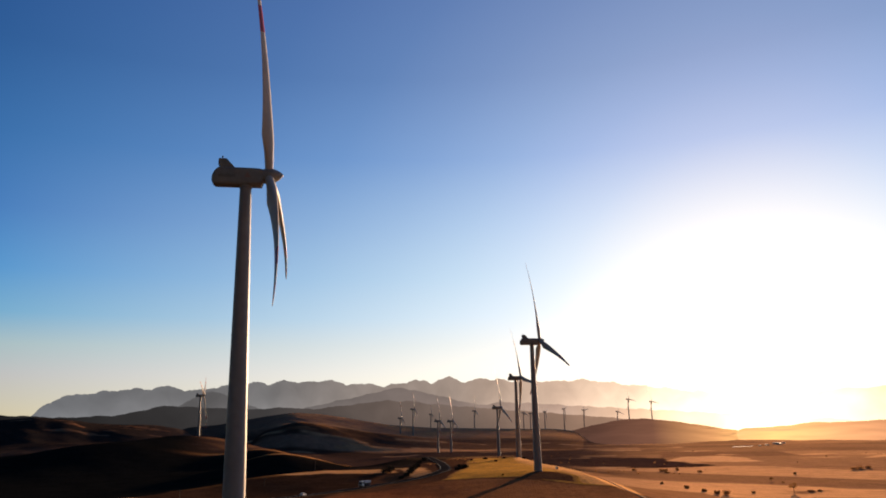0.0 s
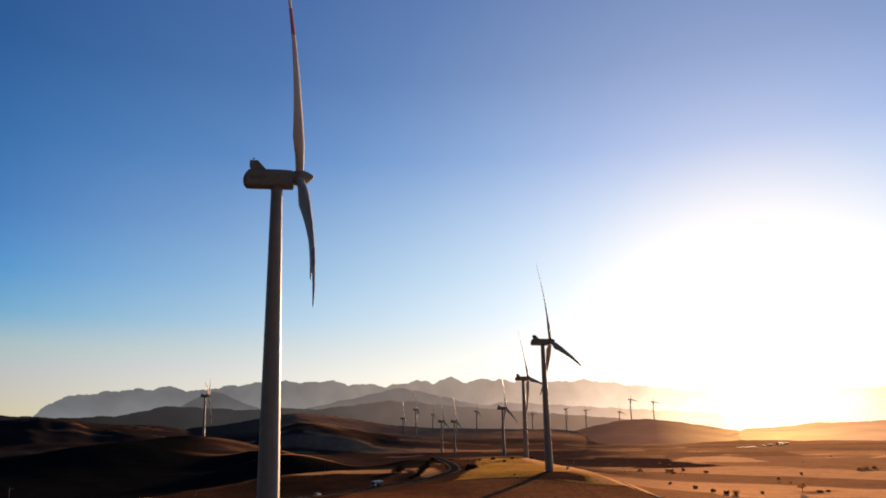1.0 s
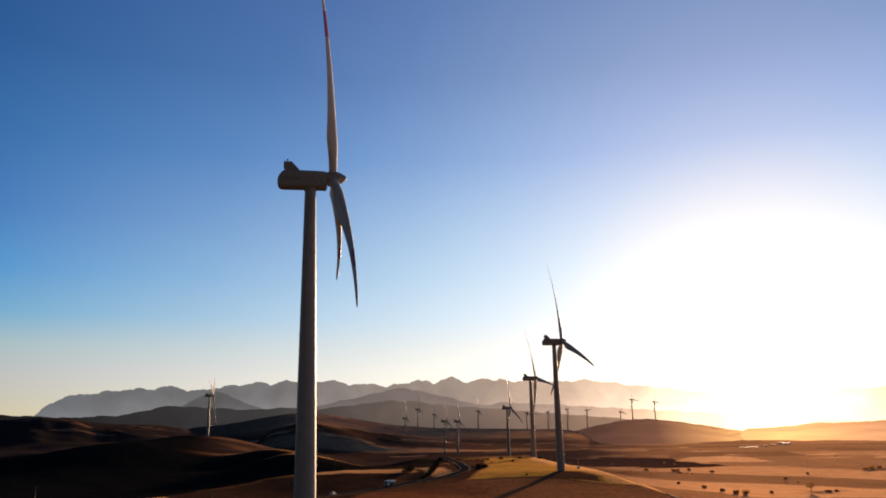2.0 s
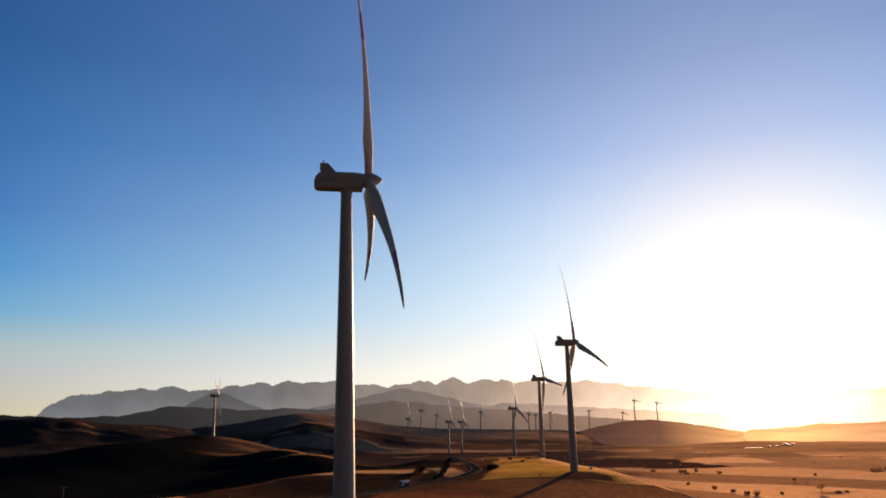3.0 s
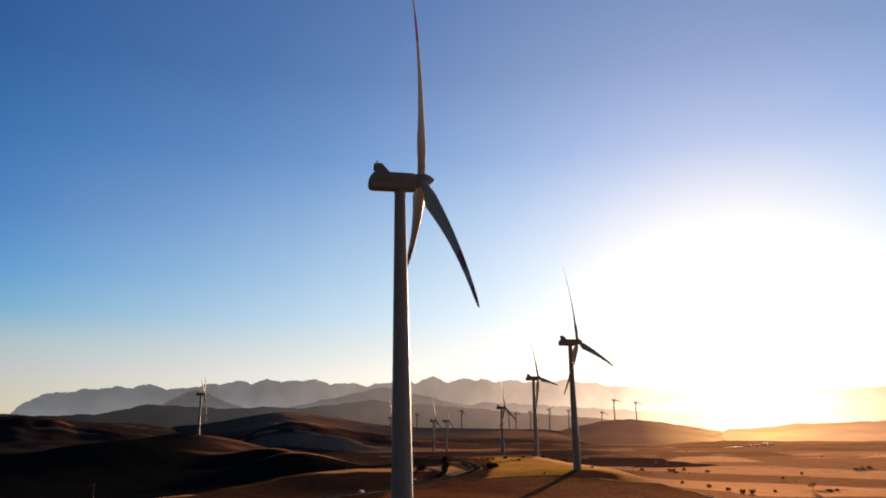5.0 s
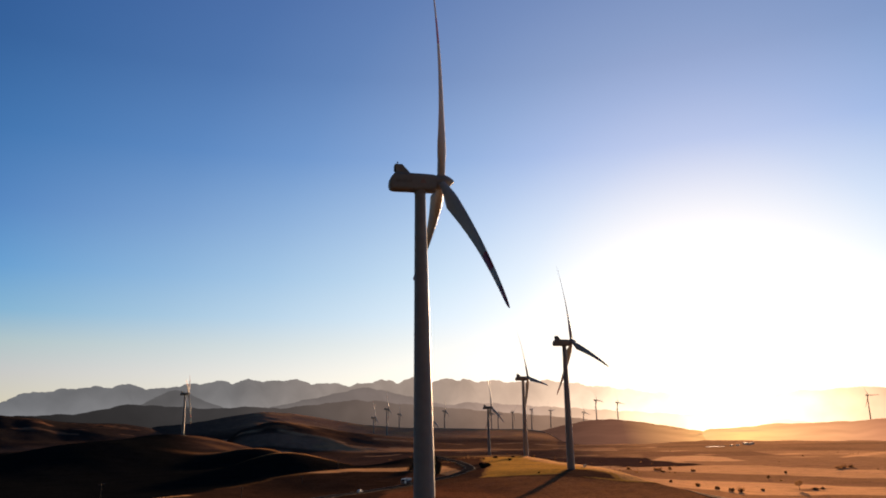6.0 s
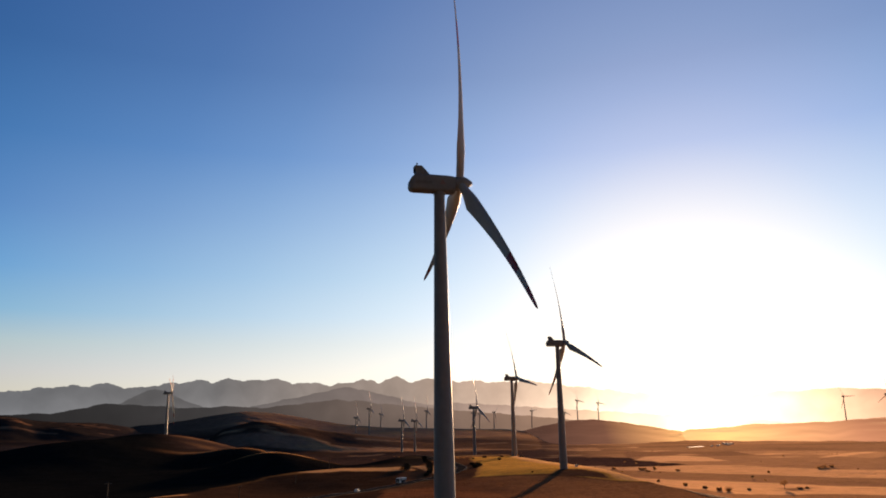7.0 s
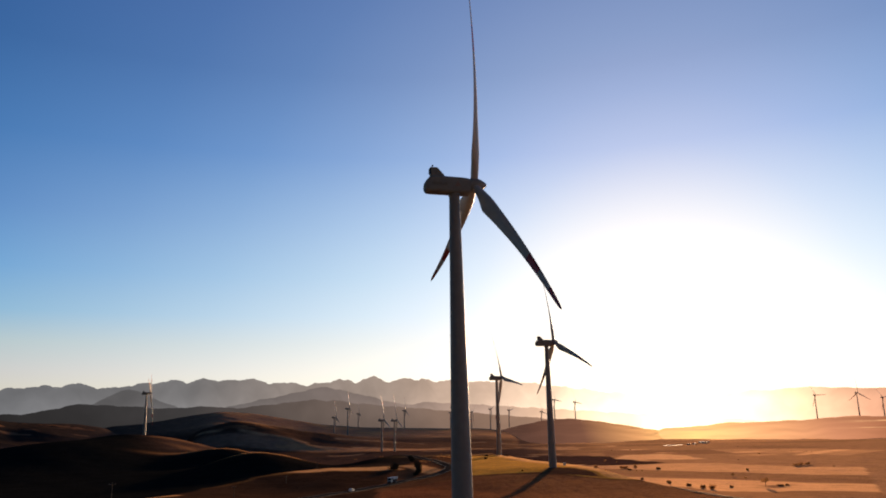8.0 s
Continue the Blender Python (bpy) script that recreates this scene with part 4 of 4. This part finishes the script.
def truck():
    t = tagged(new("tipper_truck"), "white tipper truck standing on the country road", "truck")
    bm = bmesh.new()
    side = [(4.7, 0.55), (4.75, 1.5), (4.45, 2.85), (4.2, 3.05), (2.6, 3.1), (2.5, 0.55)]
    loft(bm, [[(x, s, z) for x, z in side] for s in (-1.22, 1.22)])
    bmesh.ops.recalc_face_normals(bm, faces=bm.faces)
    bmesh.ops.bevel(bm, geom=bm.edges[:], offset=0.07, segments=2, affect="EDGES")
    cab = part("cab", bm, M_WHITE, t)
    bm = bmesh.new()
    scr = [(4.735, 1.62), (4.47, 2.78)]
    loft(bm, [[(x + o, s, z) for x, z in scr for s in (1, )] + [(x + o, -1, z) for x, z in scr[::-1]] for s in (1,) for o in (-0.03, 0.03)])
    bmesh.ops.recalc_face_normals(bm, faces=bm.faces)
    part("windscreen", bm, M_DARK, cab, "dark glass")
    for s in (-1, 1):
        bm = bmesh.new()
        box(bm, 3.35, 4.1, s * 1.21, s * 1.26, 2.0, 2.7)
        part("side_window", bm, M_DARK, cab, "dark glass")
        bm = bmesh.new()
        box(bm, 4.5, 4.62, s * 1.3, s * 1.5, 1.9, 2.6, 0.03)
        part("mirror", bm, M_DARK, cab)
        bm = bmesh.new()
        box(bm, 4.72, 4.8, s * 0.75 - 0.2, s * 0.75 + 0.2, 0.75, 1.0, 0.03)
        part("headlight", bm, M_STEEL, cab)
    bm = bmesh.new()
    box(bm, 4.6, 4.85, -1.22, 1.22, 0.4, 0.72, 0.05)
    part("bumper", bm, M_DARK, cab)
    bm = bmesh.new()
    box(bm, 4.66, 4.79, -0.95, 0.95, 0.95, 1.42, 0.02)
    part("grille", bm, M_DARK, cab, "dark radiator grille")
    # dark block added to give the dark of the open gap behind the cab
    bm = bmesh.new()
    box(bm, 1.62, 2.47, -1.1, 1.1, 0.8, 3.0, 0.05)
    part("gap_block", bm, M_DARK, t, "dark block filling the gap behind the cab")
    bm = bmesh.new()
    for s in (-0.45, 0.45):
        box(bm, -4.4, 4.2, s - 0.1, s + 0.1, 0.75, 1.05)
    part("chassis", bm, M_DARK, t)
    for s in (-1, 1):
        bm = bmesh.new()
        box(bm, -0.9, 1.4, s * 0.95 - 0.22, s * 0.95 + 0.22, 0.55, 1.3, 0.1)
        part("fuel_tank", bm, M_DARK, t, "dark tank below the load bed")
        bm = bmesh.new()
        box(bm, -4.3, 1.2, s * 1.12 - 0.06, s * 1.12 + 0.06, 1.25, 1.84)
        part("side_frame", bm, M_DARK, t, "dark hoist frame")
    bm = bmesh.new()
    tub = [(1.25, 1.95), (1.45, 3.2), (-4.7, 3.0), (-4.4, 1.85)]
    loft(bm, [[(x, s, z) for x, z in tub] for s in (-1.22, 1.22)])
    bmesh.ops.recalc_face_normals(bm, faces=bm.faces)
    bmesh.ops.bevel(bm, geom=bm.edges[:], offset=0.05, segments=1, affect="EDGES")
    tipper = part("tipper_body", bm, M_WHITE, t)
    for k in range(5):
        for s in (-1, 1):
            bm = bmesh.new()
            x0 = -3.8 + k * 1.35
            box(bm, x0, x0 + 0.12, s * 1.21, s * 1.29, 1.95, 2.95)
            part("rib", bm, M_WHITE, tipper)
    for x in (3.6, -1.9, -3.3):
        for y in (-1.0, 1.0):
            wheel(t, x, y)
    return t


def car():
    t = tagged(new("car"), "small white hatchback driving on the country road", "car")
    bm = bmesh.new()
    low = [(2.0, 0.35), (2.05, 0.75), (1.0, 0.95), (-1.95, 0.95), (-2.0, 0.4)]
    loft(bm, [[(x, s, z) for x, z in low] for s in (-0.86, 0.86)])
    top = [(1.05, 0.9), (0.35, 1.45), (-1.3, 1.45), (-1.9, 0.9)]
    loft(bm, [[(x, s * (0.84 if z < 1 else 0.66), z) for x, z in top] for s in (-1, 1)])
    bmesh.ops.recalc_face_normals(bm, faces=bm.faces)
    bmesh.ops.bevel(bm, geom=bm.edges[:], offset=0.05, segments=2, affect="EDGES")
    body = part("body", bm, M_WHITE, t)
    bm = bmesh.new()
    loft(bm, [[(1.03 + o, 0.7, 0.97), (0.43 + o, 0.6, 1.4), (0.43 + o, -0.6, 1.4), (1.03 + o, -0.7, 0.97)] for o in (-0.03, 0.05)])
    bmesh.ops.recalc_face_normals(bm, faces=bm.faces)
    part("windscreen", bm, M_DARK, body, "dark glass")
    for s in (-1, 1):
        bm = bmesh.new()
        loft(bm, [[(0.7, s * o, 1.0), (0.25, s * (o - 0.12), 1.38), (-1.25, s * (o - 0.12), 1.38), (-1.6, s * o, 1.0)] for o in (0.8, 0.85)])
        bmesh.ops.recalc_face_normals(bm, faces=bm.faces)
        part("side_window", bm, M_DARK, body, "dark glass")
    for x in (1.25, -1.25):
        for y in (-0.78, 0.78):
            wheel(t, x, y, 0.31, 0.2)
    return t


def on_road(y, side):
    """A place on the road at this depth, with the road's heading."""
    i = int(np.argmin(np.abs(ROAD[:, 1] - y)))
    d = ROAD[i + 1] - ROAD[i]
    d = d / np.linalg.norm(d)
    p = ROAD[i] + np.array((d[1], -d[0])) * side
    return p[0], p[1], float(height(*ROAD[i])) + 0.45, math.degrees(math.atan2(d[1], d[0]))


x, y, z, yaw = on_road(452, -1.7)
truck().matrix_basis = pose(x, y, z, 0, 0, yaw + 180)
x, y, z, yaw = on_road(388, 1.7)
car().matrix_basis = pose(x, y, z, 0, 0, yaw)


# ---- poles ----
def power_pole(h):
    t = tagged(new("power_pole"), "weathered wooden power pole with a crossarm", "power pole", "power line")
    bm = bmesh.new()
    loft(bm, [ring_z(r, z, 10) for z, r in ((-3, 0.19), (0, 0.18), (h * 0.5, 0.155), (h, 0.12))])
    smooth(part("pole", bm, M_WOOD, t))
    bm = bmesh.new()
    box(bm, -1.1, 1.1, -0.08, 0.08, h - 0.65, h - 0.45)
    arm = part("crossarm", bm, M_WOOD, t)
    for x in (-0.95, 0, 0.95):
        bm = bmesh.new()
        loft(bm, [ring_z(r, h - 0.45 + z, 8, x) for z, r in ((0, 0.03), (0.12, 0.09), (0.2, 0.05), (0.28, 0.09), (0.34, 0.04))])
        part("insulator", bm, M_DARK, arm)
    return t


for x, y, top in ((-136.2, 249.1, 14.7), (-111.5, 373.1, 3.8), (-91.2, 479.8, 1.6), (-72.1, 580.9, 8.0)):
    z = float(height(x, y))
    power_pole(max(4.5, top - z)).matrix_basis = pose(x, y, z, 0, 0, 25)


# ---- bushes and trees ----
def leaf_cloud(bm, r, centre, radii, count, size):
    for _ in range(count):
        v = Vector((r.gauss(0, 1), r.gauss(0, 1), r.gauss(0, 1)))
        v = v.normalized() * (r.random() ** 0.45)
        p = Vector(centre) + Vector((v.x * radii[0], v.y * radii[1], v.z * radii[2]))
        turn = Euler((r.uniform(0, 6.3), r.uniform(0, 6.3), r.uniform(0, 6.3))).to_matrix()
        s = size * r.uniform(0.6, 1.4)
        q = [p + turn @ Vector(c) * s for c in ((-0.5, -0.3, 0), (0.4, -0.45, 0.08), (0.55, 0.3, -0.06), (-0.3, 0.5, 0.1))]
        bm.faces.new([bm.verts.new(c) for c in q])


def bush(seed, w, h, label="dry olive-brown bush on the fields", leaves=M_LEAF):
    r = random.Random(seed)
    t = tagged(new("bush"), label, "bush", "field bushes")
    bm = bmesh.new()
    for _ in range(5):
        a, l = r.uniform(0, 6.28), h * r.uniform(0.5, 0.8)
        tip = (math.cos(a) * w * 0.25, math.sin(a) * w * 0.25, l)
        loft(bm, [[(tip[0] * k + math.cos(b) * q, tip[1] * k + math.sin(b) * q, tip[2] * k - 0.2 * (1 - k)) for b in (0, 1.26, 2.5, 3.8, 5.0)] for k, q in ((0, 0.09), (0.5, 0.06), (1, 0.02))])
    part("stems", bm, M_BARK, t)
    bm = bmesh.new()
    for _ in range(10):
        leaf_cloud(bm, r, (r.uniform(-0.32, 0.32) * w, r.uniform(-0.32, 0.32) * w, h * r.uniform(0.14, 0.6)), (w * 0.27, w * 0.27, h * 0.36), 60, 0.42)
    part("foliage", bm, leaves, t)
    return t


def tree(seed, h, label):
    r = random.Random(seed)
    t = tagged(new("tree"), label, "tree")
    bm = bmesh.new()
    loft(bm, [ring_z(q, z, 10, x) for z, q, x in ((-0.4, 0.26, 0), (0.3, 0.2, 0), (h * 0.3, 0.16, 0.08), (h * 0.5, 0.12, 0.02))])
    trunk = smooth(part("trunk", bm, M_BARK, t))
    ends = []
    for k in range(7):
        a = k * 0.9 + r.uniform(-0.3, 0.3)
        e = (math.cos(a) * h * r.uniform(0.15, 0.42), math.sin(a) * h * 0.3, h * r.uniform(0.55, 0.95))
        ends.append(e)
        bm = bmesh.new()
        s = (0.04, 0, h * r.uniform(0.3, 0.46))
        loft(bm, [[(s[0] + (e[0] - s[0]) * u + math.cos(b) * q, s[1] + (e[1] - s[1]) * u + math.sin(b) * q, s[2] + (e[2] - s[2]) * u) for b in (0, 1.26, 2.5, 3.8, 5.0)] for u, q in ((0, 0.08), (0.5, 0.055), (1, 0.02))])
        part("limb", bm, M_BARK, trunk)
    bm = bmesh.new()
    for e in ends + [(0, 0, h * 0.85)]:
        leaf_cloud(bm, r, (e[0] * 0.9, e[1] * 0.9, e[2] * 0.92), (h * 0.19, h * 0.19, h * 0.16), 110, 0.3)
    part("crown", bm, M_LEAF, t)
    return t


for k, (x, y, w, h) in enumerate(((256, 875, 6.5, 4.2), (281, 856, 8, 4.5), (287, 862, 6, 3.8), (306, 877, 5, 5), (317, 838, 6, 3), (276, 824, 5, 2), (202, 624, 3, 2.2), (209, 587, 4, 2.8), (211, 558, 3, 2.2),
                                  (213, 540, 4.5, 3), (217, 534, 6, 4.4), (251, 566, 3, 1.6), (303, 581, 5, 1.6), (312, 586, 4, 1.5), (395, 782, 2.5, 3), (488, 832, 9, 4), (500, 842, 10, 4.6), (514, 848, 8, 3.4))):
    bush(20 + k, w, h).matrix_basis = pose(x, y, float(height(x, y)), 0, 0, 37 * k)
for k, (x, y, w, h) in enumerate(((-19, 545, 8, 5.6), (-16, 553, 7, 5.4), (-15, 566, 5, 4.2), (-8, 503, 3.5, 2.4), (-5, 517, 4.5, 3.2), (-3, 531, 5, 4), (-1, 546, 5.5, 4.4), (1, 565, 6, 4.8), (3, 590, 6, 4.6), (6, 635, 5, 4), (11, 690, 5, 4),
                                  (33, 548, 5, 2.6), (36, 556, 6, 3), (38, 566, 5, 2.8), (35, 575, 4, 2.4), (31, 538, 4, 2.2))):
    bush(60 + k, w, h, "dark roadside bush at the edge of the stubble", M_LEAF_SHADED).matrix_basis = pose(x, y, float(height(x, y)), 0, 0, 51 * k)
for k, (x, y, w) in enumerate(((52, 459, 0.9), (70, 640, 3.0), (66, 690, 4.0), (101, 690, 3.2), (85, 705, 2.6), (52, 668, 2.2), (110, 520, 1.2))):
    bush(90 + k, w, w * 0.55, "low dark tuft standing in the golden stubble", M_LEAF_SHADED).matrix_basis = pose(x, y, float(height(x, y)), 0, 0, 29 * k)


def scrub():
    """Low dry shrubs scattered in patches over the plateau's rim, the valley and the hills."""
    r = random.Random(12)
    co, faces = [], []
    zones = ((450, 10, 120, 600, 745, 0.7), (110, 140, 900, 640, 1500, 1.5), (420, -30, 300, 750, 1500, 1.2))
    for count, x0, x1, y0, y1, size in zones:
        px = np.array([r.uniform(x0, x1) for _ in range(count * 4)])
        py = np.array([r.uniform(y0, y1) for _ in range(count * 4)])
        keep = np.flatnonzero(wobble(px, py, 60, 81) + 0.6 * wobble(px, py, 22, 82) > 0.42)[:count]
        pz = height(px, py)
        for i in keep:
            w = size * r.uniform(0.35, 1.0) ** 1.5
            for _ in range(6):
                c = Vector((px[i] + r.gauss(0, 0.4) * w, py[i] + r.gauss(0, 0.4) * w, pz[i] + r.uniform(0.1, 0.6) * w))
                turn = Euler((r.uniform(0, 6.3), r.uniform(0, 6.3), r.uniform(0, 6.3))).to_matrix()
                n = len(co)
                co += [tuple(c + turn @ Vector(q) * w) for q in ((-0.5, -0.35, 0), (0.45, -0.45, 0.1), (0.5, 0.4, -0.08), (-0.4, 0.45, 0.1))]
                faces.append((n, n + 1, n + 2, n + 3))
    me = bpy.data.meshes.new("scrub")
    me.from_pydata(co, [], faces)
    me.materials.append(M_LEAF)
    tagged(new("scrub", me), "low dry shrubs scattered over the fields", "scrub", kind="stuff")


scrub()
tree(7, 7.8, "lone bare-looking dry tree on the valley field").matrix_basis = pose(288, 578, float(height(288, 578)))
tree(8, 3.6, "small dry tree on the valley field").matrix_basis = pose(330, 700, float(height(330, 700)))


# ---- farm buildings in the valley ----
def farmhouse(l, w, h, label):
    t = tagged(new("farmhouse"), label, "farm building", "valley farm")
    bm = bmesh.new()
    box(bm, -l / 2, l / 2, -w / 2, w / 2, -1, h)
    wall = part("wall", bm, M_WALL, t)
    for k in range(max(2, int(l / 5)) if h > 1.5 else 0):
        bm = bmesh.new()
        x = -l / 2 + (k + 0.5) * l / max(2, int(l / 5))
        box(bm, x - 0.6, x + 0.6, -w / 2 - 0.03, -w / 2 + 0.1, h * 0.4, h * 0.4 + 1.2)
        part("window", bm, M_DARK, wall, "dark window")
    bm = bmesh.new()
    gable = [(-w / 2 - 0.4, h), (0, h + w * 0.02 + 0.15), (w / 2 + 0.4, h), (0, h - 0.1)]
    loft(bm, [[(s, y, z) for y, z in gable] for s in (-l / 2 - 0.4, l / 2 + 0.4)])
    bmesh.ops.recalc_face_normals(bm, faces=bm.faces)
    part("roof", bm, M_ROOF, t)
    return t


for x, y, l, w, h, yaw in ((826, 1690, 16, 6, 3.0, 20), (846, 1698, 9, 5, 2.6, 12), (812, 1650, 12, 5, 2.2, 10), (742, 1592, 6, 4, 2.0, 30), (762, 1602, 7, 4, 2.2, 10)):
    farmhouse(l, w, h, "whitewashed farm building with a pale sheet roof").matrix_basis = pose(x, y, float(height(x, y)), 0, 0, yaw)
farmhouse(46, 5, 0.6, "long low white shed with a flat pale roof").matrix_basis = pose(700, 1581, float(height(700, 1581)), 0, 0, 13)


def kiosk():
    t = tagged(new("transformer_kiosk"), "small white transformer kiosk beside the turbine", "kiosk")
    bm = bmesh.new()
    box(bm, -1.3, 1.3, -1.1, 1.1, -0.5, 2.2, 0.04)
    part("cabinet", bm, M_WHITE, t)
    bm = bmesh.new()
    box(bm, -1.5, 1.5, -1.3, 1.3, 2.2, 2.42, 0.05)
    part("roof", bm, M_STEEL, t)
    for s in (-0.62, 0.62):
        bm = bmesh.new()
        box(bm, s - 0.55, s + 0.55, -1.13, -1.09, 0.15, 2.0)
        part("door", bm, M_STEEL, t)
    return t


kiosk().matrix_basis = pose(92, 497, float(height(92, 497)), 0, 0, 20) @ Matrix.Scale(0.6, 4)
